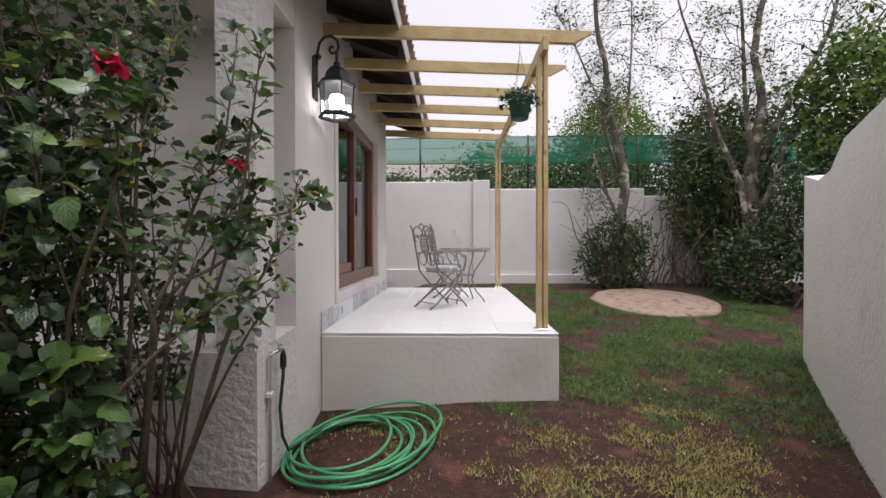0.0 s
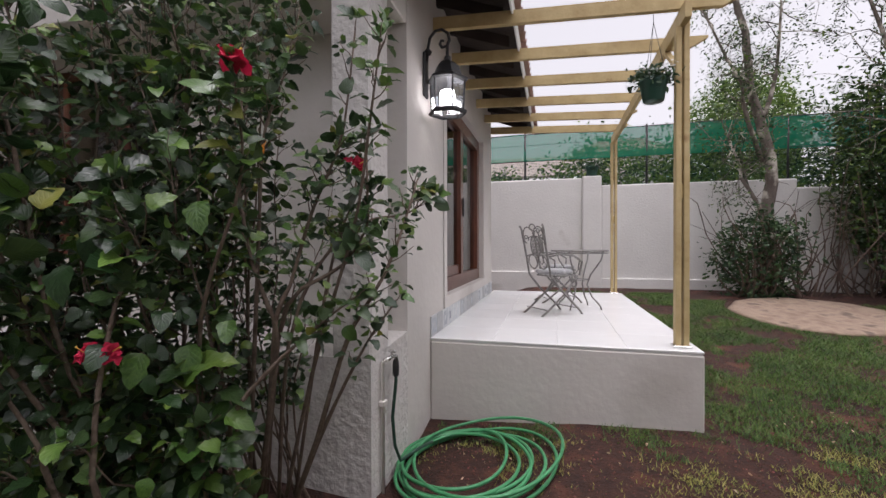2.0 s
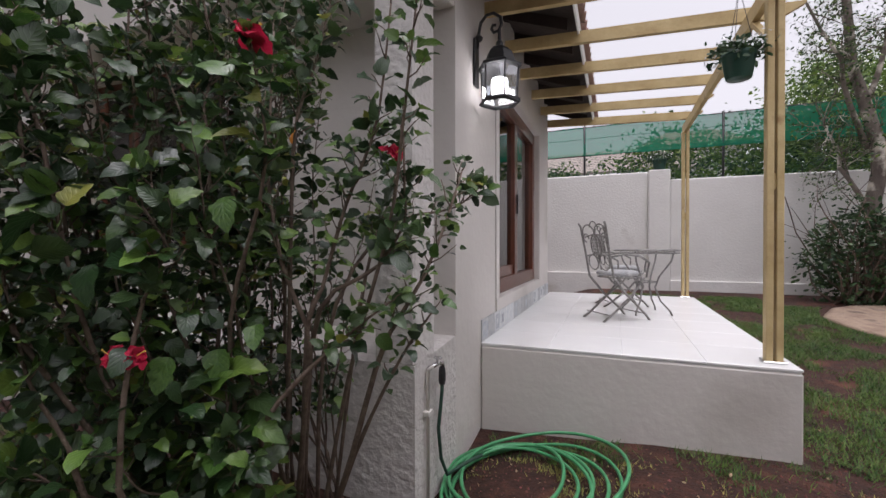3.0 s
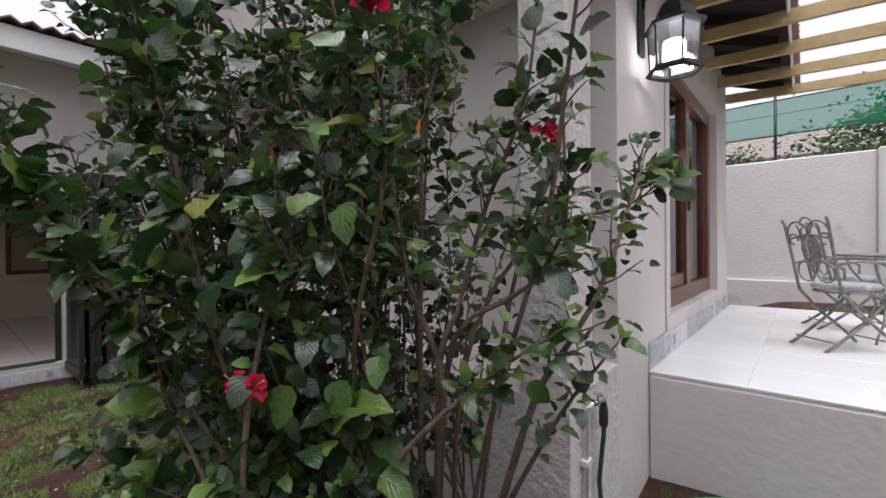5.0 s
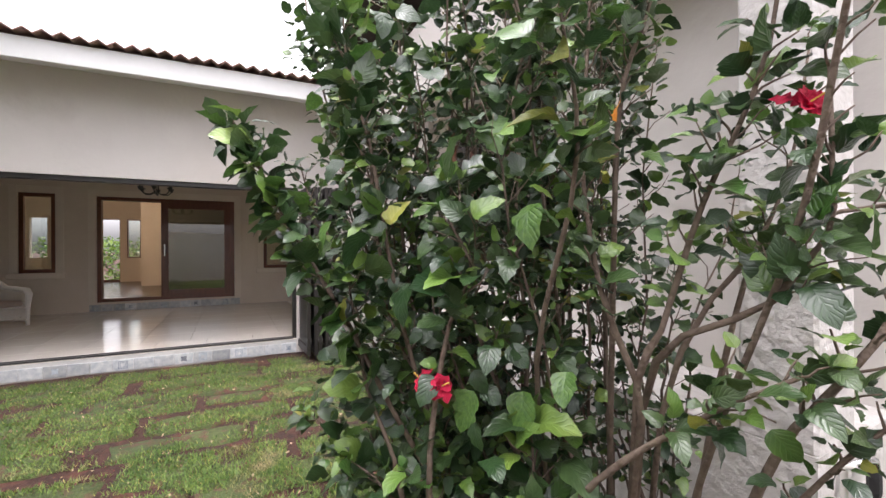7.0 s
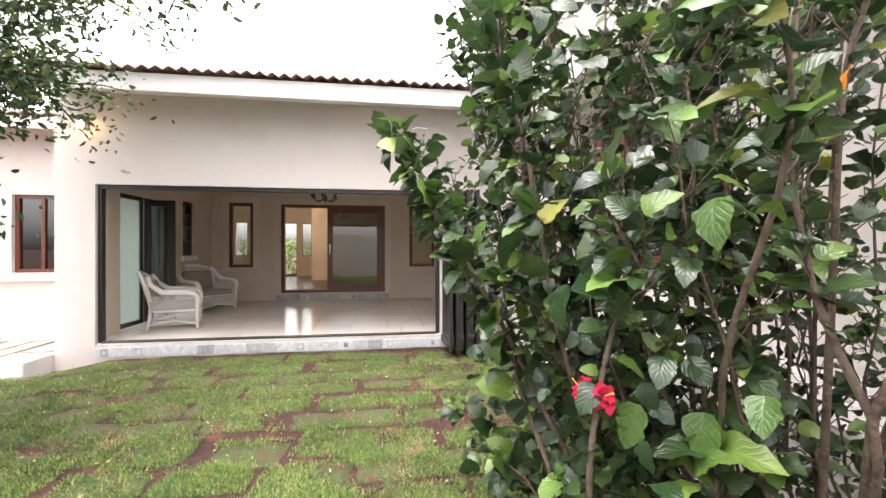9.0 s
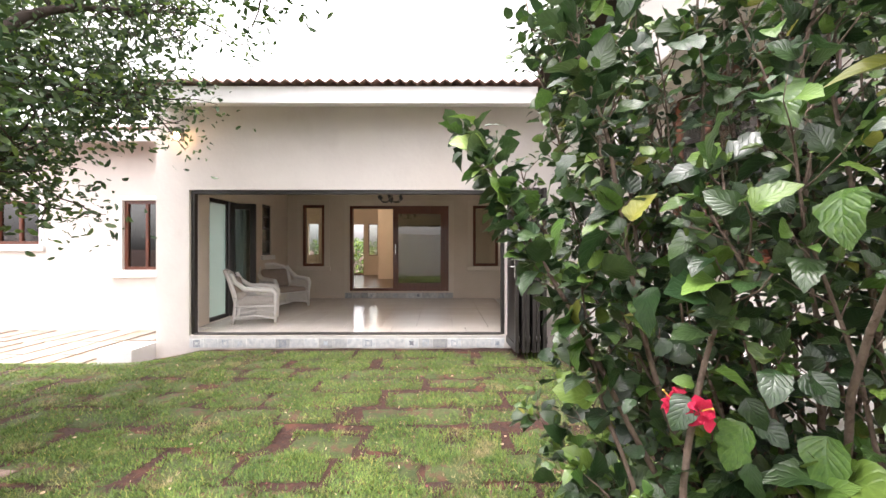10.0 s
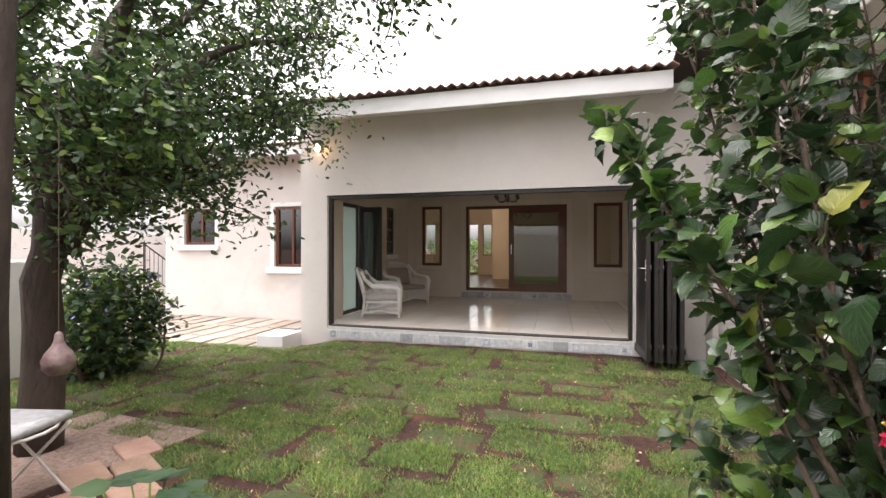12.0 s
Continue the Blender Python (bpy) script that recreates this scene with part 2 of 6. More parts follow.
PANE = glass("window_glass", (0.86, 0.9, 0.88), 0.0, 0.88)
PANE_DARK = glass("door_glass", (0.42, 0.45, 0.42), 0.0, 0.9)
# dark tint, roughness and low IOR mute grazing reflections on the stacked leaves
PANE_STACK = glass("dull_dark_glass", (0.12, 0.12, 0.12), 0.3, 1.0, 1.15)
# flat green-grey cover paints the outdoors reflected in the side door glass
PANE_MIRRORED = netting("green_reflection_pane", (0.27, 0.37, 0.33), 0.72)
PANE_LAMP = glass("lantern_glass", (0.9, 0.93, 0.95), 0.05, 0.85)
BULB = glow("lamp_bulb", (1.0, 0.98, 0.95), 28.0)
WARMBULB = glow("warm_lamp", (1.0, 0.62, 0.28), 25.0)


# ---------------------------------------------------------------- geometry helpers
class Geo:
    def __init__(self):
        self.v, self.f, self.uv = [], [], None

    def add(self, vs, fs):
        o = len(self.v)
        self.v.extend([tuple(p) for p in vs])
        self.f.extend([tuple(i + o for i in q) for q in fs])
        return self

    def box(self, lo, hi, b=0.004):
        """A box with chamfered edges."""
        lo, hi = [min(p) for p in zip(lo, hi)], [max(p) for p in zip(lo, hi)]
        b = min(b, *[(hi[i] - lo[i]) * 0.3 for i in range(3)])
        if b <= 0:
            vs = [(x, y, z) for x in (lo[0], hi[0]) for y in (lo[1], hi[1]) for z in (lo[2], hi[2])]
            return self.add(vs, [(0, 1, 3, 2), (4, 6, 7, 5), (0, 4, 5, 1), (2, 3, 7, 6), (0, 2, 6, 4), (1, 5, 7, 3)])
        vs, ix = [], {}
        for sx in (0, 1):
            for sy in (0, 1):
                for sz in (0, 1):
                    c, s = [(lo, hi)[k][i] for i, k in enumerate((sx, sy, sz))], (sx, sy, sz)
                    for a in range(3):
                        p = [c[i] + (0 if i == a else (b if s[i] == 0 else -b)) for i in range(3)]
                        ix[(s, a)] = len(vs)
                        vs.append(p)
        fs = []
        for a in range(3):
            u, w = (a + 1) % 3, (a + 2) % 3
            for k in (0, 1):
                q = []
                for du, dw in ((0, 0), (1, 0), (1, 1), (0, 1)):
                    s = [0, 0, 0]
                    s[a], s[u], s[w] = k, du, dw
                    q.append(ix[(tuple(s), a)])
                fs.append(q if k else q[::-1])
            for du in (0, 1):
                for dw in (0, 1):
                    s0, s1 = [0, 0, 0], [0, 0, 0]
                    s0[u] = s1[u] = du
                    s0[w] = s1[w] = dw
                    s1[a] = 1
                    q = [ix[(tuple(s0), u)], ix[(tuple(s1), u)], ix[(tuple(s1), w)], ix[(tuple(s0), w)]]
                    fs.append(q if du == dw else q[::-1])
        for s in [(x, y, z) for x in (0, 1) for y in (0, 1) for z in (0, 1)]:
            q = [ix[(s, 0)], ix[(s, 1)], ix[(s, 2)]]
            fs.append(q if sum(s) % 2 else q[::-1])
        return self.add(vs, fs)

    def tube(self, pts, r, n=6, closed=False, flat=1.0):
        pts = [Vector(p) for p in pts]
        m = len(pts)
        rs = r if isinstance(r, (list, tuple)) else [r] * m
        vs, side = [], None
        for i, p in enumerate(pts):
            if closed:
                d = pts[(i + 1) % m] - pts[i - 1]
            else:
                d = pts[min(i + 1, m - 1)] - pts[max(i - 1, 0)]
            d = d.normalized() if d.length > 1e-9 else Vector((0, 0, 1))
            if side is None:
                side = d.orthogonal().normalized()
            side = (side - d * side.dot(d))
            side = side.normalized() if side.length > 1e-6 else d.orthogonal().normalized()
            up = d.cross(side)
            for k in range(n):
                a = 2 * math.pi * k / n
                vs.append(p + (side * math.cos(a) + up * math.sin(a) * flat) * rs[i])
        fs = []
        for i in range(m if closed else m - 1):
            j = (i + 1) % m
            for k in range(n):
                fs.append((i * n + k, i * n + (k + 1) % n, j * n + (k + 1) % n, j * n + k))
        if not closed:
            fs.append(tuple(range(n))[::-1])
            fs.append(tuple(range((m - 1) * n, m * n)))
        return self.add(vs, fs)

    def lathe(self, profile, n=20, at=(0, 0, 0)):
        vs = [(at[0] + r * math.cos(2 * math.pi * k / n), at[1] + r * math.sin(2 * math.pi * k / n), at[2] + z) for r, z in profile for k in range(n)]
        fs = [(i * n + k, i * n + (k + 1) % n, (i + 1) * n + (k + 1) % n, (i + 1) * n + k) for i in range(len(profile) - 1) for k in range(n)]
        fs.append(tuple(range(n))[::-1])
        fs.append(tuple(range((len(profile) - 1) * n, len(profile) * n)))
        return self.add(vs, fs)

    def slab(self, poly, z0, z1):
        """A flat piece with the outline poly, from z0 to z1."""
        n = len(poly)
        vs = [(x, y, z0) for x, y in poly] + [(x, y, z1) for x, y in poly]
        return self.add(vs, [tuple(range(n))[::-1], tuple(range(n, 2 * n))] + [(i, (i + 1) % n, n + (i + 1) % n, n + i) for i in range(n)])

    def wall(self, axis, a0, a1, u0, u1, z0, z1, holes=()):
        """A wall of thickness a0..a1 across axis ('x' or 'y'), u0..u1 along, with holes (u, u, z, z) cut through."""
        us = sorted({u0, u1, *[h for q in holes for h in q[:2]]})
        zs = sorted({z0, z1, *[h for q in holes for h in q[2:]]})
        us, zs = [u for u in us if u0 <= u <= u1], [z for z in zs if z0 <= z <= z1]
        solid = lambda i, j: 0 <= i < len(us) - 1 and 0 <= j < len(zs) - 1 and not any(
            h[0] < (us[i] + us[i + 1]) / 2 < h[1] and h[2] < (zs[j] + zs[j + 1]) / 2 < h[3] for h in holes)
        pt = (lambda a, u, z: (a, u, z)) if axis == "x" else (lambda a, u, z: (u, a, z))
        for i in range(len(us) - 1):
            for j in range(len(zs) - 1):
                if not solid(i, j):
                    continue
                u, w, s, t = us[i], us[i + 1], zs[j], zs[j + 1]
                for a in (a0, a1):
                    self.add([pt(a, u, s), pt(a, w, s), pt(a, w, t), pt(a, u, t)], [(0, 1, 2, 3)])
                for di, dj, e in ((-1, 0, ((u, s), (u, t))), (1, 0, ((w, s), (w, t))), (0, -1, ((u, s), (w, s))), (0, 1, ((u, t), (w, t)))):
                    if not solid(i + di, j + dj):
                        self.add([pt(a0, *e[0]), pt(a0, *e[1]), pt(a1, *e[1]), pt(a1, *e[0])], [(0, 1, 2, 3)])
        return self

    def mesh(self, name, material, smooth=False):
        me = bpy.data.meshes.new(name)
        me.from_pydata(self.v, [], self.f)
        me.materials.append(material)
        if self.uv is not None:
            ix = np.empty(len(me.loops), np.int32)
            me.loops.foreach_get("vertex_index", ix)
            me.uv_layers.new(name="leaf").data.foreach_set("uv", self.uv[ix].astype(np.float32).ravel())
        if smooth:
            me.polygons.foreach_set("use_smooth", [True] * len(me.polygons))
        me.update()
        return me


def tidy(me, merge=False):
    bm = bmesh.new()
    bm.from_mesh(me)
    if merge:
        bmesh.ops.remove_doubles(bm, verts=bm.verts, dist=1e-5)
    bmesh.ops.recalc_face_normals(bm, faces=bm.faces)
    bm.to_mesh(me)
    bm.free()
    return me


def part(name, geo, material, parent, label="", smooth=False, at=None):
    me = geo if isinstance(geo, bpy.types.Mesh) else tidy(geo.mesh(name, material, smooth))
    ob = new(name, me)
    ob.parent = parent
    if at is not None:
        ob.matrix_basis = at
    if label:
        ob["label"] = label
    return ob


def thing(name, label, category, m=None, group="", kind=""):
    """An Empty at the base of a thing."""
    ob = new(name)
    ob.empty_display_size = 0.1
    if m is not None:
        ob.matrix_basis = m
    return tagged(ob, label, category, group, kind)


def struct(name, geo, material, label, category, smooth=False, merge=False):
    ob = new(name, tidy(geo.mesh(name, material, smooth), merge))
    return tagged(ob, label, category, "", "structure")


def sstep(a, b, t):
    t = min(max((t - a) / (b - a), 0.0), 1.0)
    return t * t * (3 - 2 * t)


def ground_z(x, y):
    z = 0.5 * sstep(-0.3, 6.0, y) * sstep(0.5, 2.2, x + y * 0.25)
    z -= 0.13 * math.exp(-(x / 0.9) ** 2) * sstep(-2.0, -0.9, y) * sstep(0.6, -0.3, y)
    z -= 0.15 * sstep(-4.5, -5.3, x) * sstep(-6.3, -7.2, y)
    return z


rng = np.random.default_rng(7)


def scatter(points, dirs, ups, lengths, widths, teeth=0.06, fold=0.25, droop=0.3, curl=0.0):
    """Leaves as one Geo: each a pointed oval of two rows of faces, folded at the midrib and drooping at its tip."""
    ts = np.array([0.0, 0.07, 0.18, 0.3, 0.42, 0.54, 0.66, 0.78, 0.9, 1.0])
    half = np.array([0.0, 0.27, 0.44, 0.5, 0.475, 0.47, 0.38, 0.35, 0.17, 0.0])
    n, k = len(points), len(ts)
    P, D, U = [np.asarray(q, float) for q in (points, dirs, ups)]
    D = D / np.linalg.norm(D, axis=1, keepdims=True)
    S = np.cross(D, U)
    S = S / np.maximum(np.linalg.norm(S, axis=1, keepdims=True), 1e-6)
    N = np.cross(S, D)
    L, W = np.asarray(lengths)[:, None], np.asarray(widths)[:, None]
    jit = 1 + teeth * rng.standard_normal((n, k, 2))
    vs = np.zeros((n, k * 3, 3))
    fo = fold * (0.4 + 1.2 * rng.random((n, 1)))
    dr = droop * (0.1 + 1.2 * rng.random((n, 1)))
    for i in range(k):
        mid = P + D * L * ts[i] - N * L * dr * ts[i] ** 2
        w0, w1 = half[i] * jit[:, i, 0:1], half[i] * jit[:, i, 1:2]
        wav = curl * rng.standard_normal((n, 2)) * half[i]
        vs[:, i * 3 + 1] = mid
        vs[:, i * 3] = mid - S * W * w0 + N * W * (w0 * fo + wav[:, 0:1])
        vs[:, i * 3 + 2] = mid + S * W * w1 + N * W * (w1 * fo + wav[:, 1:2])
    base = []
    for i in range(k - 1):
        a, b = i * 3, i * 3 + 3
        if i == 0:
            base += [(a + 1, b + 1, b), (a + 1, b + 2, b + 1)]
        elif i == k - 2:
            base += [(a, a + 1, b + 1), (a + 1, a + 2, b + 1)]
        else:
            base += [(a, a + 1, b + 1, b), (a + 1, a + 2, b + 2, b + 1)]
    g = Geo()
    g.v = [tuple(p) for p in vs.reshape(-1, 3).tolist()]
    g.f = [tuple(q + o for q in f) for o in range(0, n * k * 3, k * 3) for f in base]
    g.uv = np.tile(np.column_stack([np.tile([0.0, 0.5, 1.0], k), np.repeat(ts, 3)]), (n, 1))
    return g


def small_leaves(points, size, spread=1.0):
    """Many small leaves, each a bent rhombus, at points, turned at random."""
    P = np.asarray(points, float)
    n = len(P)
    D = rng.standard_normal((n, 3))
    D[:, 2] = D[:, 2] * 0.6 - 0.25
    D /= np.linalg.norm(D, axis=1, keepdims=True)
    S = np.cross(D, rng.standard_normal((n, 3)))
    S /= np.maximum(np.linalg.norm(S, axis=1, keepdims=True), 1e-6)
    N = np.cross(S, D)
    L = size * (0.6 + 0.8 * rng.random((n, 1)))
    vs = np.stack([P, P + D * L * 0.3 - S * L * 0.2 + N * L * 0.06, P + D * L * 0.7 - S * L * 0.19, P + D * L - N * L * 0.15,
                   P + D * L * 0.7 + S * L * 0.19, P + D * L * 0.3 + S * L * 0.2 + N * L * 0.06], 1)
    g = Geo()
    g.v = [tuple(p) for p in vs.reshape(-1, 3).tolist()]
    g.f = [q for o in range(0, 6 * n, 6) for q in ((o, o + 1, o + 5), (o + 1, o + 2, o + 4, o + 5), (o + 2, o + 3, o + 4))]
    return g


def branch(p0, p1, sag=0.0, wob=0.05, n=8):
    """A wavering line from p0 to p1."""
    p0, p1 = Vector(p0), Vector(p1)
    d = (p1 - p0).length
    a, b = Vector(rng.standard_normal(3)) * wob * d, Vector(rng.standard_normal(3)) * wob * d
    out = []
    for i in range(n):
        t = i / (n - 1)
        out.append(p0.lerp(p1, t) + a * math.sin(math.pi * t) + b * math.sin(2 * math.pi * t) * 0.5 + Vector((0, 0, -sag * d * t * t + sag * d * t)))
    return out


def on_path(pts, t):
    s = t * (len(pts) - 1)
    i = min(int(s), len(pts) - 2)
    return pts[i].lerp(pts[i + 1], s - i), (pts[i + 1] - pts[i]).normalized()


# ---------------------------------------------------------------- ground
g = Geo()
xs = np.concatenate([[-900, -200, -60, -25], np.arange(-16, 14.01, 0.25), [25, 60, 200, 900]])
ys = np.concatenate([[-900, -200, -60, -25], np.arange(-16, 10.01, 0.25), [25, 60, 200, 900]])
for y in ys:
    for x in xs:
        near = -16 <= x <= 14 and -16 <= y <= 10
        g.v.append((x, y, ground_z(x, y) + (0.02 * noise.noise((x * 1.7, y * 1.7, 0)) + 0.012 * noise.noise((x * 5, y * 5, 3)) if near else 0)
                    - (0.25 if x < -9.5 and y > -13 else 0)))
nx = len(xs)
g.f = [(j * nx + i, j * nx + i + 1, (j + 1) * nx + i + 1, (j + 1) * nx + i) for j in range(len(ys) - 1) for i in range(nx - 1)]
struct("ground", g, SOIL, "bare red-brown garden soil between turf pieces", "ground", smooth=True)

# ---------------------------------------------------------------- terrace wing of the house (wall along y at x = 0)
g = Geo().wall("x", -0.25, 0.0, -0.58, 3.72, -0.4, 3.75, [(0.58, 2.85, 0.9, 2.94)])
struct("wall_terrace", g, PLASTER, "off-white plastered house wall beside the raised terrace", "wall")
g = Geo().wall("y", -0.58, -0.33, -5.2, -0.25, -0.4, 5.2, [(-3.95, -1.97, 1.3, 3.0)])
struct("wall_bay", g, PLASTER, "off-white plastered wall with a wooden window behind the hibiscus", "wall")
g = Geo().wall("y", 3.47, 3.72, -6.0, -0.25, -0.4, 3.9)
g.wall("x", -5.45, -5.2, -1.28, 3.47, -0.4, 4.0)
struct("wall_back_of_wing", g, PLASTER, "plain plastered walls closing the house wing", "wall")
# low plinth with a sloping sill, and the corner pillar on it
g = Geo()
g.add([(-5.2, -1.22, -0.4), (0, -1.22, -0.4), (0, -0.58, -0.4), (-5.2, -0.58, -0.4), (-5.2, -1.22, 0.73), (0, -1.22, 0.73), (0, -0.58, 0.77), (-5.2, -0.58, 0.77)],
      [(0, 1, 5, 4), (1, 2, 6, 5), (3, 0, 4, 7), (0, 3, 2, 1)])
g.add([(-5.2, -1.22, 0.73), (0.0, -1.22, 0.73), (0.0, -0.58, 0.77), (-5.2, -0.58, 0.77)], [(0, 1, 2, 3)])
struct("wall_plinth", g, ROUGH, "rough off-white plaster plinth of the house corner", "wall", merge=True)
g = Geo().box((-0.25, -1.22, 0.725), (0.0, -0.945, 2.99), 0.012)
g.box((-3.9, -1.22, 0.725), (-3.65, -0.945, 2.99), 0.012)
struct("corner_pillar", g, ROUGH, "rough plastered corner pillar standing on the plinth", "pillar")
g = Geo().box((-5.2, -1.22, 2.99), (0.0, -0.585, 3.75), 0.008)
struct("lintel", g, PLASTER, "deep plastered lintel over the corner recess", "wall")

# room behind the bay window and the terrace door
g = Geo().box((-5.2, -0.33, 0.6), (-0.25, 3.47, 0.72), 0)
struct("floor_wing", g, FLOORWOOD, "dark wooden floor inside the house wing", "floor")
g = Geo().box((-5.2, -0.33, 3.3), (-0.25, 3.47, 3.4), 0)
struct("ceiling_wing", g, CEIL, "plain white ceiling inside the house wing", "ceiling")


def framed(name, label, category, axis, a, u0, u1, z0, z1, mullions=(), transoms=(), fw=0.07, depth=0.09, wood=MAHOG, pane=PANE, kind="structure"):
    """A window or door: frame, glazing bars and panes, standing across axis at a."""
    root = thing(name, label, category, kind=kind)
    lo = (lambda u, z, d=0: (a - depth / 2 + d, u, z)) if axis == "x" else (lambda u, z, d=0: (u, a - depth / 2 + d, z))
    hi = (lambda u, z, d=0: (a + depth / 2 - d, u, z)) if axis == "x" else (lambda u, z, d=0: (u, a + depth / 2 - d, z))
    f = Geo().box(lo(u0, z0), hi(u0 + fw, z1)).box(lo(u1 - fw, z0), hi(u1, z1)).box(lo(u0 + fw, z0), hi(u1 - fw, z0 + fw)).box(lo(u0 + fw, z1 - fw), hi(u1 - fw, z1))
    part("window_frame", f, wood, root)
    us = [u0 + fw, *mullions, u1 - fw]
    zs = [z0 + fw, *transoms, z1 - fw]
    for m in mullions:
        part("mullion", Geo().box(lo(m - fw * 0.45, z0 + fw, 0.008), hi(m + fw * 0.45, z1 - fw, 0.008)), wood, root)
    for t in transoms:
        part("transom", Geo().box(lo(u0 + fw, t - fw * 0.35, 0.012), hi(u1 - fw, t + fw * 0.35, 0.012)), wood, root)
    for i in range(len(us) - 1):
        for j in range(len(zs) - 1):
            pn = part("pane", Geo().box(lo(us[i] - 0.002, zs[j] - 0.002, depth * 0.46), hi(us[i + 1] + 0.002, zs[j + 1] + 0.002, depth * 0.46), 0), pane, root)
            pn.visible_shadow = False
    return root


framed("window_bay", "wide red-brown wooden window of the lit room behind the hibiscus", "window", "y", -0.5, -3.95, -1.97, 1.3, 3.0, (-3.42, -2.7), ())
g = Geo().box((-4.1, -0.66, 1.2), (-1.85, -0.45, 1.296), 0.01)
struct("window_sill_bay", g, PLASTER, "plastered sill under the wooden window", "sill")
root = framed("door_terrace", "varnished red-brown wooden sliding door onto the terrace", "door", "x", -0.12, 0.58, 2.85, 0.9, 2.94, (1.66,), (), 0.15, 0.12, pane=PANE_DARK)
part("kick_board", Geo().box((-0.16, 0.73, 1.05), (-0.09, 1.59, 1.16)), MAHOG, root)
part("door_handle", Geo().box((-0.075, 1.68, 1.75), (-0.05, 1.71, 1.98), 0.005), BLACK, root)
g = Geo().box((0.003, 0.46, 0.785), (0.02, 2.97, 0.898), 0.004)
struct("door_threshold", g, PLASTER, "plastered threshold under the terrace door", "trim")
g = Geo()
for lo, hi in (((0.0, 0.46, 0.9), (0.012, 0.575, 3.06)), ((0.0, 2.855, 0.9), (0.012, 2.97, 3.06)), ((0.0, 0.575, 2.945), (0.012, 2.855, 3.06))):
    g.box((0.003, *lo[1:]), hi, 0.004)
struct("door_surround", g, PLASTER, "raised plaster band round the terrace door", "trim")
# eave of the wing: dark boards, rafters, white fascia and clay tiles along the edge
SL = 0.36
eave = lambda x: 3.42 + (0.68 - x) * SL
g = Geo().add([(0.68, -1.75, eave(0.68)), (0.68, 4.15, eave(0.68)), (-2.6, 4.15, eave(-2.6)), (-2.6, -1.75, eave(-2.6)),
               (0.68, -1.75, eave(0.68) + 0.03), (0.68, 4.15, eave(0.68) + 0.03), (-2.6, 4.15, eave(-2.6) + 0.03), (-2.6, -1.75, eave(-2.6) + 0.03)],
              [(0, 1, 2, 3), (4, 7, 6, 5), (0, 4, 5, 1), (2, 6, 7, 3), (0, 3, 7, 4), (1, 5, 6, 2)])
g.add([(-5.9, -1.75, eave(0.68)), (-5.9, 4.15, eave(0.68)), (-2.6, 4.15, eave(-2.6)), (-2.6, -1.75, eave(-2.6)),
       (-5.9, -1.75, eave(0.68) + 0.03), (-5.9, 4.15, eave(0.68) + 0.03), (-2.6, 4.15, eave(-2.6) + 0.03), (-2.6, -1.75, eave(-2.6) + 0.03)],
      [(0, 3, 2, 1), (4, 5, 6, 7), (0, 1, 5, 4), (0, 4, 7, 3), (1, 2, 6, 5)])
roof = struct("roof_wing", g, DARKWOOD, "dark boarded underside of the tiled house roof", "roof")
for i in range(9):
    y = -0.3 + i * 0.52
    if y > 4.0:
        break
    part("rafter", Geo().add([(x, yy, eave(x) - d) for x in (0.6, -0.3) for yy in (y, y + 0.05) for d in (0.0, 0.11)],
                             [(0, 1, 3, 2), (4, 6, 7, 5), (0, 4, 5, 1), (2, 3, 7, 6), (1, 5, 7, 3), (0, 2, 6, 4)]), DARKWOOD, roof)
part("fascia", Geo().box((0.68, -1.75, 3.33), (0.7, 4.15, 3.47)), WHITE, roof, "white painted fascia board")
part("verge_board", Geo().add([(x, y, eave(x) + d) for x in (0.68, -2.6) for y in (-1.78, -1.752) for d in (-0.1, 0.06)],
                              [(0, 1, 3, 2), (4, 6, 7, 5), (0, 4, 5, 1), (2, 3, 7, 6), (1, 5, 7, 3), (0, 2, 6, 4)]), WHITE, roof, "white painted verge board")


def roll_tile(length, width=0.3, rise=0.05):
    """One double-roll clay tile, lying along -x with its lower end at the origin."""
    t = Geo()
    n = 9
    for x in (0.0, -length):
        for dz in (0.0, -0.018):
            for i in range(n):
                t.v.append((x, width * i / (n - 1), rise * (0.5 - 0.5 * math.cos(4 * math.pi * i / (n - 1))) + dz + (0.02 if x == 0 else 0)))
    for i in range(n - 1):
        t.f += [(i, i + 1, 2 * n + i + 1, 2 * n + i), (n + i, 3 * n + i, 3 * n + i + 1, n + i + 1), (i, n + i, n + i + 1, i + 1)]
    return tidy(t.mesh("roof_tile", CLAY, True))


TILE = roll_tile(0.42)
ang = math.degrees(math.atan(SL))
for r in range(2):
    for i in range(20):
        x = 0.74 - r * 0.36
        part("roof_tile", TILE, CLAY, roof, at=pose(x, -1.8 + i * 0.3, eave(x) + 0.05 + 0.004 * (i % 3), 0, ang, 0))

# ---------------------------------------------------------------- terrace
g = Geo().box((0.004, 0.0, -0.4), (2.1, 3.97, 0.575), 0.012)
terrace = struct("terrace", g, PLASTER, "raised terrace block with rough white plastered sides", "terrace")
part("bedding", Geo().box((0.01, 0.01, 0.575), (2.09, 3.96, 0.598), 0), GROUTW, terrace)
for i in range(4):
    for j in range(7):
        x0, y0 = 0.006 + i * 0.5235, 0.001 + j * 0.567
        part("tile", Geo().box((x0, y0, 0.586), (x0 + 0.521, y0 + 0.565, 0.602), 0.003), TILEW, terrace)


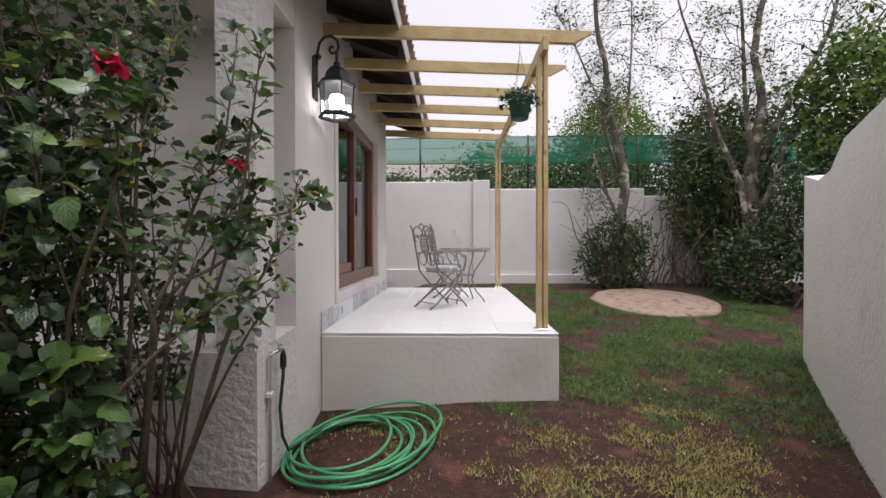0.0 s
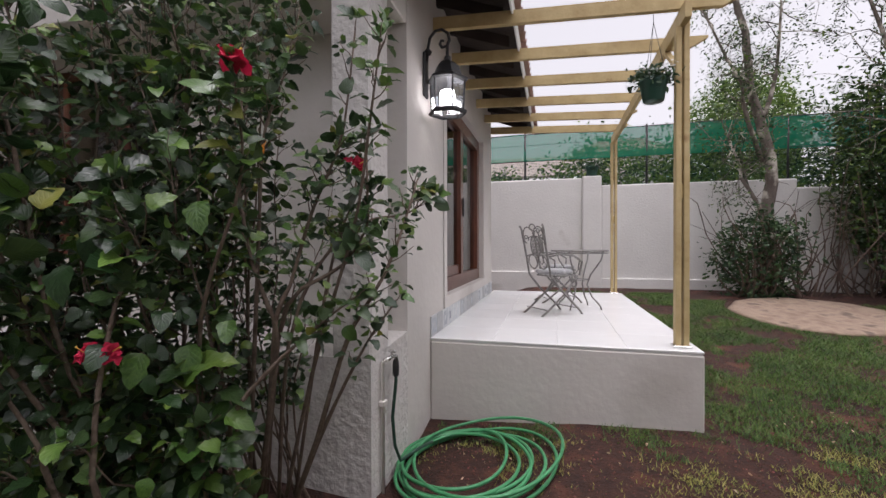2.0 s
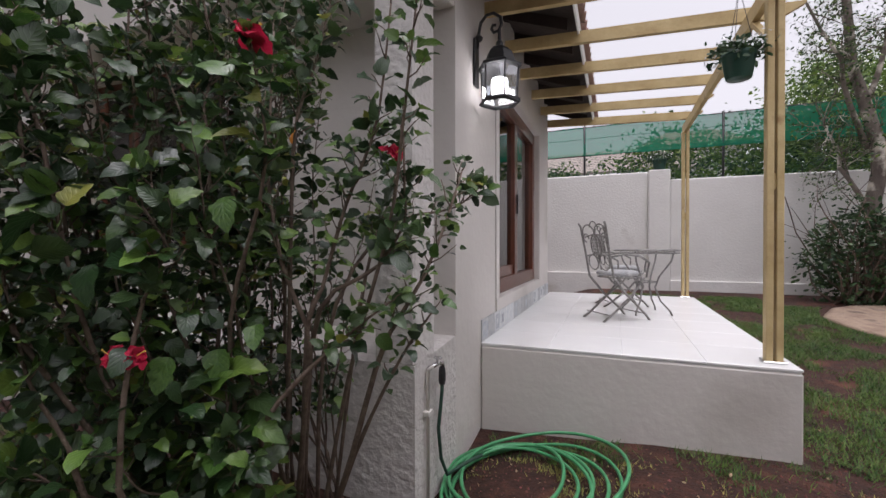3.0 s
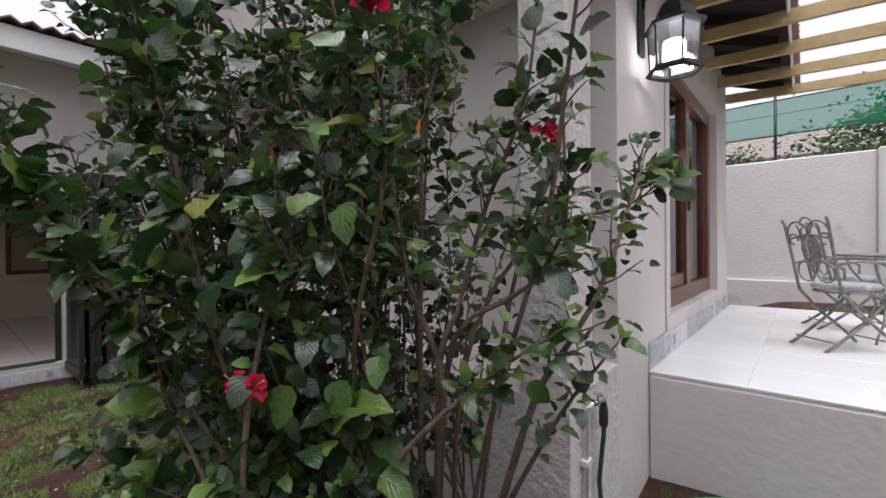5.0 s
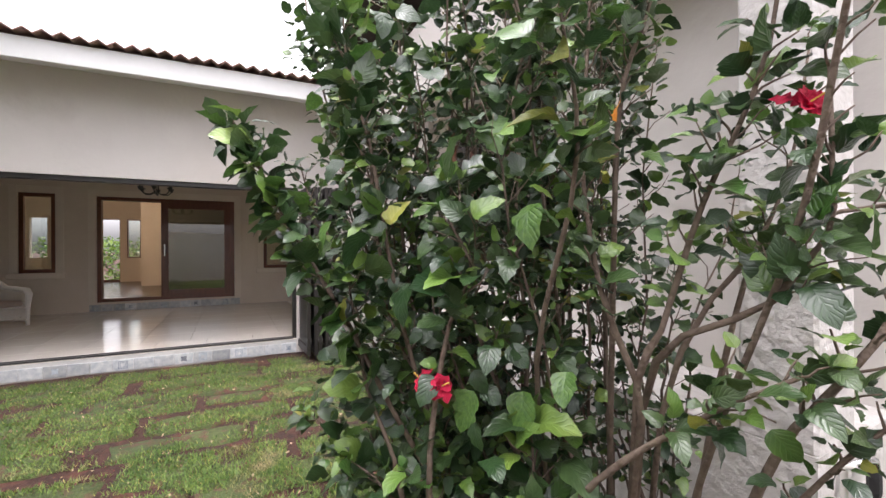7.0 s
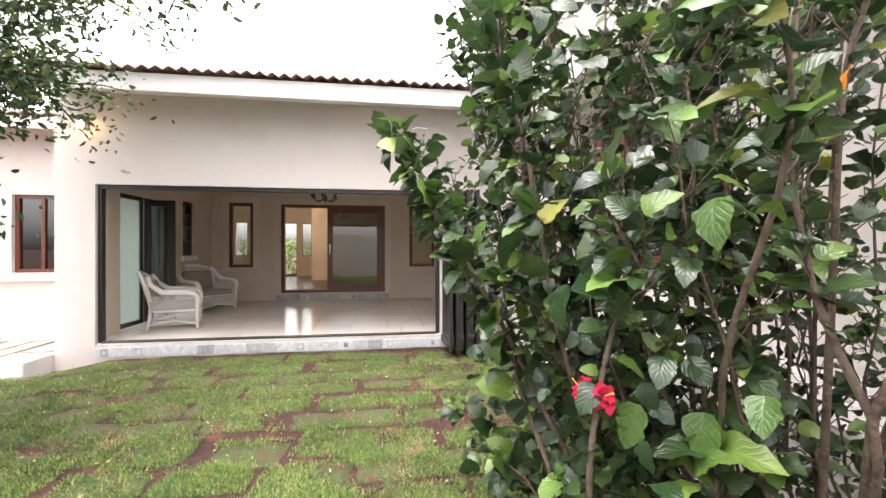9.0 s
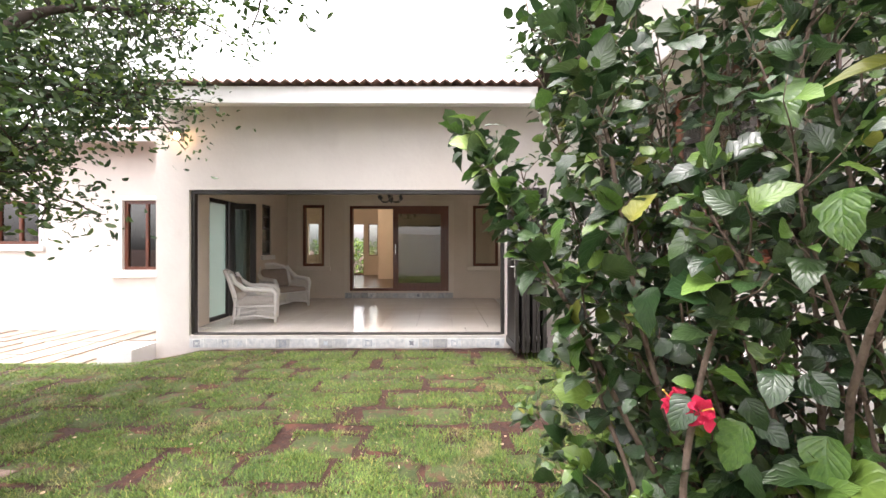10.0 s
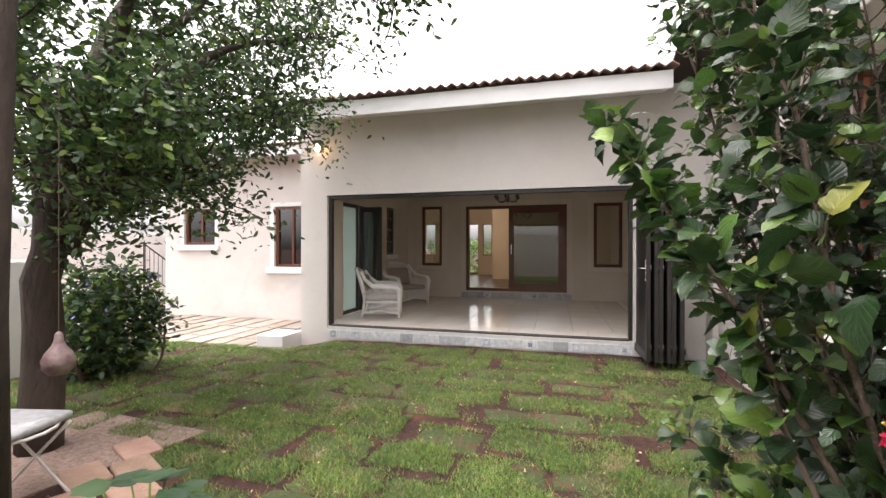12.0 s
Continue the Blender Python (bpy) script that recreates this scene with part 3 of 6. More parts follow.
def deco_row(parent, axis, a, u0, u1, z0, z1, size):
    """A row of patterned tiles with inset motifs, on the face at a."""
    n = max(1, round((u1 - u0) / size))
    w = (u1 - u0) / n
    for i in range(n):
        u = u0 + i * w
        P = (lambda d, uu, z: (a + d, uu, z)) if axis == "x" else (lambda d, uu, z: (uu, a + d, z))
        t = part("wall_tile", Geo().box(P(0.002, u + 0.002, z0), P(0.012, u + w - 0.002, z1), 0.002), DECO, parent)
        if i % 3 == 0 or i % 7 == 2:
            k = Geo()
            cu, cz, r = u + w / 2, (z0 + z1) / 2, min(w, z1 - z0) * 0.36
            if i % 2:
                k.add([P(0.0135, cu + r * math.cos(q * math.pi / 4) * (1 if q % 2 else 0.55), cz + r * math.sin(q * math.pi / 4) * (1 if q % 2 else 0.55)) for q in range(8)], [tuple(range(8))])
            else:
                for s in (1.0, 0.62):
                    k.add([P(0.0135, cu + s * r * p, cz + s * r * q) for p, q in ((-1, -1), (1, -1), (1, 1), (-1, 1))] +
                          [P(0.0135, cu + s * r * 0.72 * p, cz + s * r * 0.72 * q) for p, q in ((-1, -1), (1, -1), (1, 1), (-1, 1))],
                          [(i2, (i2 + 1) % 4, 4 + (i2 + 1) % 4, 4 + i2) for i2 in range(4)])
            part("motif", k, DECO_IN, t)


skirt = thing("tile_skirting", "row of grey patterned tiles along the terrace wall", "skirting", kind="structure")
deco_row(skirt, "x", 0.0, 0.004, 3.7, 0.604, 0.782, 0.19)

# ---------------------------------------------------------------- pergola
perg = thing("pergola", "treated pine pergola over the terrace, new yellow timber", "pergola", pose(0, 0, 0))
for y, tip in ((0.12, 2.42), (0.84, 2.38), (1.56, 2.2), (2.28, 2.17), (3.0, 2.17), (3.72, 2.17)):
    z0, z1 = 3.195, 3.305
    fall = lambda x: -0.045 * (x - 1.98)
    b = Geo().add([(x, y + dy, z + fall(x)) for dy in (0, 0.05) for x, z in ((0.0, z0), (tip - 0.16, z0), (tip, z1 - 0.02), (tip, z1), (0.0, z1))],
                  [(0, 1, 2, 3, 4), (9, 8, 7, 6, 5), (0, 5, 6, 1), (1, 6, 7, 2), (2, 7, 8, 3), (3, 8, 9, 4), (4, 9, 5, 0)])
    part("beam", b, PINE, perg)
part("header_beam", Geo().box((1.955, -0.02, 3.06), (2.005, 4.08, 3.185), 0.004), PINE, perg)
for y in (0.14, 3.93):
    for dx in (-0.048, 0.008):
        part("post", Geo().box((1.98 + dx, y - 0.03, 0.602), (2.02 + dx, y + 0.045, 3.2 if dx > 0 else 3.06), 0.004), PINE, perg)
    part("spacer", Geo().box((1.973, y - 0.012, 1.75), (1.987, y + 0.03, 1.86), 0.002), PINE, perg)
    part("post_shoe", Geo().box((1.915, y - 0.045, 0.602), (2.045, y + 0.06, 0.618), 0.003), CHROME, perg)
    part("bolt", Geo().tube([(2.02, y - 0.042, 3.12), (2.02, y - 0.03, 3.12)], 0.01, 6), CHROME, perg)
part("brace", Geo().tube([(1.98, 0.2, 2.75), (1.98, 0.62, 3.08)], 0.028, 4), PINE, perg)

# ---------------------------------------------------------------- wall lantern
lan = thing("wall_lantern", "black iron wall lantern with glass panes and a lit lamp", "lantern", pose(0.0, -0.15, 2.78) @ Matrix.Scale(1.12, 4))
part("back_plate", Geo().box((0.002, -0.045, -0.16), (0.02, 0.045, 0.16), 0.012).lathe([(0.02, 0), (0.03, 0.02), (0.006, 0.05)], 10, (0.03, 0, 0.15)), BLACK, lan)
arm = [(0.02, 0, 0.1), (0.03, 0, 0.2), (0.045, 0, 0.27), (0.085, 0, 0.315), (0.135, 0, 0.32), (0.18, 0, 0.285), (0.19, 0, 0.235), (0.17, 0, 0.195), (0.135, 0, 0.19), (0.12, 0, 0.215), (0.13, 0, 0.24), (0.15, 0, 0.235)]
part("arm", Geo().tube(arm, 0.011, 8).tube([(0.175, 0, 0.2), (0.175, 0, 0.08)], 0.012, 8), BLACK, lan, smooth=True)
cx = 0.175
hexp = lambda r, z: [(cx + r * math.cos(k * math.pi / 3), r * math.sin(k * math.pi / 3), z) for k in range(6)]
part("roof_cap", Geo().lathe([(0.012, 0.13), (0.026, 0.115), (0.024, 0.09), (0.055, 0.075), (0.085, 0.045), (0.1, 0.0), (0.105, -0.02), (0.15, -0.045), (0.152, -0.06), (0.125, -0.065)], 6, (cx, 0, 0)), BLACK, lan)
part("base_ring", Geo().tube(hexp(0.128, -0.285), 0.018, 4, closed=True), BLACK, lan)
pn = part("base_pane", Geo().add(hexp(0.118, -0.29), [tuple(range(6))]), PANE_LAMP, lan)
pn.visible_shadow = False
for a, b in zip(hexp(0.13, -0.06), hexp(0.118, -0.275)):
    part("bar", Geo().tube([a, b], 0.006, 4), BLACK, lan)
top, bot = hexp(0.126, -0.06), hexp(0.114, -0.272)
for k in range(6):
    pn = part("pane", Geo().add([top[k], top[(k + 1) % 6], bot[(k + 1) % 6], bot[k]], [(0, 1, 2, 3)]), PANE_LAMP, lan)
    pn.visible_shadow = False
part("bulb", Geo().lathe([(0.012, -0.12), (0.05, -0.13), (0.057, -0.155), (0.057, -0.235), (0.048, -0.25), (0.01, -0.256)], 12, (cx, 0, 0)), BULB, lan, "lit white lamp", smooth=True)

# ---------------------------------------------------------------- garden tap, pipe, hose
tap = thing("garden_tap", "brass garden tap on a painted pipe at the house corner", "tap", pose(0.0, -1.09, 0.0))
part("pipe", Geo().tube([(0.02, 0, -0.12), (0.02, 0, 0.68), (0.05, 0.0, 0.7)], 0.011, 8), PIPE, tap, smooth=True)
part("clip", Geo().box((0.0, -0.03, 0.42), (0.038, 0.03, 0.45)), PIPE, tap)
part("spout", Geo().tube([(0.03, 0, 0.69), (0.05, 0.08, 0.7), (0.055, 0.13, 0.69), (0.055, 0.14, 0.65)], 0.013, 8), CHROME, tap, smooth=True)
part("tap_handle", Geo().box((0.03, 0.05, 0.73), (0.08, 0.07, 0.745), 0.004).tube([(0.052, 0.06, 0.69), (0.052, 0.06, 0.74)], 0.007, 6), CHROME, tap)
hose = thing("garden_hose", "coiled green garden hose lying on the soil", "hose", pose(0.55, -0.72, 0.0))
rh = random.Random(4)
for k, (r, ox, oy) in enumerate(((0.5, 0.0, 0.0), (0.47, -0.06, -0.03), (0.44, -0.1, 0.02), (0.4, -0.13, -0.06), (0.42, -0.07, -0.08), (0.36, -0.16, 0.0), (0.5, 0.05, 0.06))):
    pts = []
    for i in range(48):
        a = 2 * math.pi * i / 48
        rr = r * (1 + 0.04 * math.sin(2 * a + k) + 0.02 * math.sin(3 * a + 2 * k))
        x, y = ox + rr * 0.98 * math.cos(a), oy + rr * 1.12 * math.sin(a)
        pts.append((x, y, ground_z(0.55 + x, -0.72 + y) + 0.03 + 0.011 * k + 0.012 * math.sin(a * 2 + 1.3 * k)))
    part("hose_coil", Geo().tube(pts, 0.0115, 8, closed=True), HOSE, hose, smooth=True)
up = [(-0.5, -0.23, 0.66), (-0.5, -0.23, 0.52), (-0.52, -0.24, 0.3), (-0.52, -0.2, 0.1), (-0.5, -0.15, -0.02), (-0.42, 0.0, 0.0), (-0.36, 0.12, 0.0)]
part("hose_riser", Geo().tube([Vector(p) for p in up], 0.0115, 8), HOSEDARK, hose, "dark end of the hose rising to the tap", smooth=True)
part("hose_connector", Geo().lathe([(0.017, 0), (0.022, 0.02), (0.022, 0.07), (0.018, 0.1), (0.012, 0.11)], 10, (-0.5, -0.23, 0.56)), BLACK, hose, "black plastic connector")

# ---------------------------------------------------------------- ironwork bistro chairs and table
def arc(c, r, a0, a1, n=9, ax=None):
    """Points of an arc in the y-z plane round c."""
    return [(c[0], c[1] + r * math.cos(math.radians(a0 + (a1 - a0) * i / (n - 1))), c[2] + r * math.sin(math.radians(a0 + (a1 - a0) * i / (n - 1)))) for i in range(n)]


def iron_chair(m, label):
    """Folding ironwork chair that faces +x; the origin is on the floor under the seat."""
    c = thing("bistro_chair", label, "chair", m, "chairs on the terrace")
    lean = lambda z: -0.2 - (z - 0.45) * 0.2
    for s in (-1, 1):
        y = s * 0.2
        part("back_post", Geo().tube([(-0.2, y, 0.45), (lean(0.7), y, 0.7), (lean(0.98), y * 1.05, 0.98), (lean(1.02) - 0.015, y * 1.1, 1.02)], 0.0125, 6), IRON, c, smooth=True)
        part("leg", Geo().tube([(-0.2, y, 0.45), (-0.05, y, 0.28), (0.2, y * 0.95, 0.06), (0.25, y * 0.95, 0.0)], 0.0125, 6), IRON, c, smooth=True)
        part("leg", Geo().tube([(0.2, y * 0.85, 0.44), (0.02, y * 0.85, 0.24), (-0.22, y * 0.85, 0.05), (-0.3, y * 0.85, 0.0)], 0.0125, 6), IRON, c, smooth=True)
        part("arm", Geo().tube([(lean(0.66), y, 0.66), (-0.1, y * 1.2, 0.69), (0.08, y * 1.25, 0.67), (0.2, y * 1.2, 0.6), (0.19, y * 1.1, 0.5), (0.2, y, 0.45)], 0.0115, 6), IRON, c, smooth=True)
        part("side_scroll", Geo().tube(arc((0.14, y * 0.9, 0.36), 0.045, 0, 330, 12), 0.0085, 5), IRON, c, smooth=True)
    for x in (-0.24, 0.2):
        part("stretcher", Geo().tube([(x, -0.18, 0.07), (x, 0.18, 0.07)], 0.007, 6), IRON, c, smooth=True)
    part("seat_ring", Geo().tube([(0.02 + 0.21 * math.cos(a * math.pi / 10), 0.205 * math.sin(a * math.pi / 10), 0.445) for a in range(20)], 0.009, 6, closed=True), IRON, c, smooth=True)
    cush = Geo().lathe([(0.02, 0.455), (0.17, 0.455), (0.205, 0.47), (0.215, 0.488), (0.2, 0.506), (0.15, 0.515), (0.02, 0.51)], 20)
    part("cushion", cush, CUSH, c, "mottled grey seat cushion", smooth=True)
    tilt = lambda p: (lean(p[2]) + 0.004, p[1], p[2])
    scrolls = [arc((0, 0, 0.97), 0.06, 0, 180), [(0, -0.2, 0.86), (0, 0, 0.9), (0, 0.2, 0.86)]]
    for s in (-1, 1):
        scrolls += [arc((0, s * 0.1, 0.9), 0.1, 0, 180), arc((0, s * 0.09, 0.6), 0.08, 0, 360, 14), arc((0, s * 0.15, 0.86), 0.045, -90, 200)]
    for line in scrolls:
        part("back_scroll", Geo().tube([tilt(p) for p in line], 0.008, 5), IRON, c, smooth=True)
    lat = Geo().tube([tilt((0, 0.085 * math.cos(a * math.pi / 9), 0.77 + 0.125 * math.sin(a * math.pi / 9))) for a in range(18)], 0.008, 5, closed=True)
    for k in range(-3, 4):
        h = 0.12 * math.sqrt(max(0, 1 - (k * 0.024 / 0.085) ** 2))
        lat.tube([tilt((0, k * 0.024, 0.77 - h)), tilt((0, k * 0.024, 0.77 + h))], 0.0045, 4)
        w = 0.083 * math.sqrt(max(0, 1 - (k * 0.034 / 0.125) ** 2))
        lat.tube([tilt((0, -w, 0.77 + k * 0.034)), tilt((0, w, 0.77 + k * 0.034))], 0.0045, 4)
    part("back_lattice", lat, IRON, c, smooth=True)
    return c


iron_chair(pose(1.03, 1.62, 0.602, 0, 0, 38), "silver-grey wrought iron chair with a mottled cushion on the terrace")
iron_chair(pose(1.1, 2.7, 0.602, 0, 0, 20), "silver-grey wrought iron chair standing behind the bistro table")
tab = thing("bistro_table", "silver-grey wrought iron bistro table on the terrace", "table", pose(1.34, 2.12, 0.602, 0, 0, 20))
top = Geo().tube([(0.34 * math.cos(a * math.pi / 16), 0.34 * math.sin(a * math.pi / 16), 0.72) for a in range(32)], 0.01, 6, closed=True)
top.tube([(0.34 * math.cos(a * math.pi / 16), 0.34 * math.sin(a * math.pi / 16), 0.69) for a in range(32)], 0.006, 5, closed=True)
for k in range(-6, 7):
    h = math.sqrt(0.34 ** 2 - (k * 0.05) ** 2)
    top.tube([(k * 0.05, -h, 0.72), (k * 0.05, h, 0.72)], 0.004, 4).tube([(-h, k * 0.05, 0.722), (h, k * 0.05, 0.722)], 0.004, 4)
part("tabletop", top, IRON, tab, smooth=True)
for k in range(4):
    a = math.radians(45 + 90 * k)
    ca, sa = math.cos(a), math.sin(a)
    part("leg", Geo().tube([(r * ca, r * sa, z) for r, z in ((0.3, 0.71), (0.27, 0.6), (0.14, 0.42), (0.1, 0.3), (0.16, 0.15), (0.26, 0.05), (0.28, 0.0))], 0.01, 6), IRON, tab, smooth=True)
part("leg_ring", Geo().tube([(0.12 * math.cos(a * math.pi / 8), 0.12 * math.sin(a * math.pi / 8), 0.36) for a in range(16)], 0.007, 5, closed=True), IRON, tab, smooth=True)

# ---------------------------------------------------------------- back boundary wall, pier, fence with netting
g = Geo()
g.box((-9.0, 6.0, -0.3), (1.62, 6.22, 2.82), 0.02)
g.box((2.0, 6.0, -0.3), (5.5, 6.22, 2.65), 0.02)
g.box((5.5, 6.02, -0.3), (14.0, 6.24, 2.48), 0.02)
struct("wall_back", g, BOUNDARY, "off-white plastered boundary wall behind the lawn", "wall")
g = Geo().box((1.62, 5.9, -0.3), (2.0, 6.24, 2.84), 0.02)
struct("wall_pier", g, BOUNDARY, "plastered pier of the boundary wall", "pillar")
g = Geo().box((-9.0, 5.94, 0.2), (1.62, 6.0, 0.82), 0.01)
g.box((2.0, 5.94, 0.2), (5.5, 6.0, 0.7), 0.01)
struct("wall_footing", g, BOUNDARY, "projecting plastered footing of the boundary wall", "trim")
fence = thing("fence", "wire fence with green shade netting above the boundary wall", "fence", kind="structure")
for x in (-1.5, 0.42, 2.9, 5.4, 7.9, 10.4):
    part("post", Geo().tube([(x, 6.12, 2.4), (x, 6.12, 3.9)], 0.022, 8), BLACK, fence, smooth=True)
for z in (3.27, 3.62, 3.86):
    part("wire", Geo().tube([(-9, 6.12, z - 0.03), (-1.5, 6.12, z - 0.04), (4, 6.12, z + 0.01), (13, 6.12, z)], 0.012 if z != 3.62 else 0.005, 5), BLACK, fence)
for k in range(12):
    part("wire", Geo().tube([(-9, 6.13, 2.86 + k * 0.035), (13, 6.13, 2.84 + k * 0.035)], 0.0025, 3), POT, fence)
nt = Geo()
cols = 90
for i in range(cols):
    x = -9 + 22 * i / (cols - 1)
    for z in (3.24 + 0.02 * noise.noise((x * 2, 1, 0)), 3.55, 3.87 - 0.015 * abs(math.sin(x * 1.3)) - 0.06 * sstep(2, -3, x)):
        nt.v.append((x, 6.1 + 0.03 * noise.noise((x * 1.5, z * 2, 0)), z))
nt.f = [(i * 3 + k, i * 3 + 3 + k, i * 3 + 4 + k, i * 3 + 1 + k) for i in range(cols - 1) for k in (0, 1)]
part("shade_net", nt, NET, fence, "green shade netting", smooth=True)
nl = Geo().add([(-9, 6.16, 2.7), (13, 6.16, 2.5), (13, 6.16, 3.26), (-9, 6.16, 3.26)], [(0, 1, 2, 3)])
part("lower_net", nl, netting("thin_green_net", (0.01, 0.07, 0.05), 0.28), fence, "thin dark green netting")

# right boundary wall, nearer, with a stepped top
g = Geo()
A, B = Vector((5.12, 1.15)), Vector((3.55, -1.3))
d = (A - B).normalized()
nrm = Vector((d.y, -d.x))
C = B - d * 8
prof = [(A, 2.14), (A - d * 0.9, 1.98), (A - d * 1.5, 1.99), (A - d * 2.0, 2.15), (C, 2.25)]
for off in (0.0, 0.22):
    for q, z in prof:
        p = q + nrm * off
        g.v += [(p.x, p.y, -0.6), (p.x, p.y, z)]
k = len(prof)
for i in range(k - 1):
    a, b = 2 * i, 2 * i + 2
    g.f += [(a, a + 1, b + 1, b), (2 * k + a, 2 * k + b, 2 * k + b + 1, 2 * k + a + 1), (a + 1, 2 * k + a + 1, 2 * k + b + 1, b + 1)]
g.f += [(0, 2 * k, 2 * k + 1, 1), (2 * k - 2, 2 * k - 1, 4 * k - 1, 4 * k - 2)]
struct("wall_right", g, BOUNDARY, "white plastered garden wall with a stepped top", "wall")
g = Geo().box((-2.55, -9.15, -0.3), (6.0, -8.95, 1.25), 0.02)
g.box((-2.95, -9.2, -0.3), (-2.55, -8.9, 1.3), 0.02)
struct("wall_side", g, BOUNDARY, "low white garden wall behind the tree", "wall")

# ---------------------------------------------------------------- veranda
FX = -5.46
g = Geo().wall("x", FX - 0.25, FX, -7.12, -1.22, -0.4, 3.75, [(-6.65, -2.13, 0.14, 2.28)])
struct("wall_veranda_front", g, PLASTER, "off-white plastered veranda front with a wide opening", "wall")
g = Geo().wall("x", -10.25, -10.0, -7.12, -1.1, -0.2, 3.2, [(-6.5, -5.96, 1.0, 2.53), (-5.33, -2.86, 0.38, 2.51), (-2.25, -1.62, 1.0, 2.52)])
struct("wall_veranda_back", g, INNER, "cream veranda wall with a sliding door and two windows", "wall")
g = Geo().wall("y", -7.12, -6.88, -10.0, FX - 0.25, -0.2, 3.2, [(-7.72, -6.42, 0.2, 2.3), (-9.0, -8.5, 1.3, 2.4)])
struct("wall_veranda_left", g, INNER, "cream veranda side wall with a folding door and a small window", "wall")
g = Geo().box((-10.0, -1.35, -0.2), (FX - 0.25, -1.15, 3.2), 0)
struct("wall_veranda_right", g, INNER, "plain cream veranda side wall", "wall")
g = Geo().box((-10.0, -6.88, 2.92), (FX - 0.25, -1.35, 3.0), 0)
struct("ceiling_veranda", g, CEIL, "white veranda ceiling", "ceiling")
g = Geo().box((-10.0, -6.88, -0.2), (FX - 0.01, -1.35, 0.188), 0)
flo = struct("floor_veranda", g, GROUT, "glossy cream tiled veranda floor", "floor")
for i in range(8):
    for j in range(10):
        x1, y0 = FX - 0.03 - i * 0.57, -6.66 + j * 0.57
        if i:
            y0 -= 0.2
        if y0 + 0.56 < (-1.36 if i else -2.1):
            part("tile", Geo().box((max(x1 - 0.567, -9.998), y0, 0.188), (x1, y0 + 0.567, 0.202), 0.002), TILEF, flo)
step = thing("tile_riser", "row of grey patterned tiles below the veranda opening", "skirting", kind="structure")
deco_row(step, "x", FX, -6.64, -2.14, 0.02, 0.15, 0.2)
step2 = thing("tile_threshold", "grey patterned tiles below the sliding door", "skirting", kind="structure")
deco_row(step2, "x", -10.0, -5.45, -2.75, 0.204, 0.34, 0.2)
# aluminium track and frame of the wide opening
fr = thing("opening_frame", "dark aluminium frame round the veranda opening", "door frame", kind="structure")
part("jamb", Geo().box((FX - 0.14, -6.65, 0.2), (FX - 0.05, -6.6, 2.28)), ALU, fr)
part("jamb", Geo().box((FX - 0.14, -2.18, 0.2), (FX - 0.05, -2.13, 2.28)), ALU, fr)
part("head_track", Geo().box((FX - 0.15, -6.6, 2.225), (FX - 0.04, -2.18, 2.28)), ALU, fr)
part("floor_track", Geo().box((FX - 0.12, -6.6, 0.2), (FX - 0.02, -2.18, 0.218)).box((FX - 0.08, -6.6, 0.218), (FX - 0.06, -2.18, 0.228)), ALU, fr)
# plaster bands and sills of the inner openings
g = Geo()
for u0, u1, z0, z1, sill in ((-6.5, -5.96, 1.0, 2.53, 1), (-5.33, -2.86, 0.38, 2.51, 0), (-2.25, -1.62, 1.0, 2.52, 1)):
    g.box((-9.997, u0 - 0.13, z0 if sill else 0.345), (-9.975, u0 - 0.002, z1 + 0.13)).box((-9.997, u1 + 0.002, z0 if sill else 0.345), (-9.975, u1 + 0.13, z1 + 0.13)).box((-9.997, u0 - 0.002, z1 + 0.002), (-9.975, u1 + 0.002, z1 + 0.13))
    if sill:
        g.box((-9.997, u0 - 0.16, z0 - 0.11), (-9.93, u1 + 0.16, z0 - 0.003), 0.008)
struct("window_surround", g, BAND, "raised cream bands and sills round the inner openings", "trim")
framed("window_1", "narrow varnished wooden window beside the sliding door", "window", "x", -10.06, -6.5, -5.96, 1.0, 2.53)
framed("window_2", "narrow varnished wooden window at the veranda corner", "window", "x", -10.06, -2.25, -1.62, 1.0, 2.52)
root = framed("door_frame_veranda", "varnished wooden sliding door frame, one side open", "door", "x", -10.1, -5.33, -2.86, 0.38, 2.51, (), (), 0.07, 0.16, pane=PANE)
bpy.data.objects.remove([o for o in root.children if o.name.startswith("pane")][0])
root = framed("sliding_door", "varnished wooden sliding leaf with a large pane", "door", "x", -10.05, -4.25, -2.93, 0.45, 2.44, (), (), 0.13, 0.06, pane=PANE_DARK)
part("pull_handle", Geo().box((-10.01, -4.2, 1.3), (-9.985, -4.17, 1.55), 0.006), CHROME, root)
framed("window_3", "small dark framed window in the side wall", "window", "y", -6.94, -9.0, -8.5, 1.3, 2.4, (), (1.6, 1.88, 2.14), 0.05, 0.06, wood=ALU)
g = Geo().box((-9.08, -6.878, 1.2), (-8.42, -6.82, 1.296), 0.006)
struct("window_sill_side", g, WHITE, "white sill under the small side window", "sill")
framed("folding_door_side", "dark aluminium glass door leaf in the side wall", "door", "y", -6.95, -7.15, -6.42, 0.2, 2.3, (), (), 0.07, 0.05, wood=ALU, pane=PANE_MIRRORED)
lf = framed("folding_leaf_side", "dark aluminium door leaf folded into the veranda", "door", "x", -7.2, -6.93, -6.45, 0.21, 2.26, (), (), 0.1, 0.045, wood=ALU, pane=PANE_DARK)
framed("folding_leaf_side_b", "dark aluminium door leaf folded against its neighbour", "door", "y", -6.95, -7.72, -7.23, 0.2, 2.3, (), (), 0.12, 0.05, wood=ALU, pane=PANE_DARK)

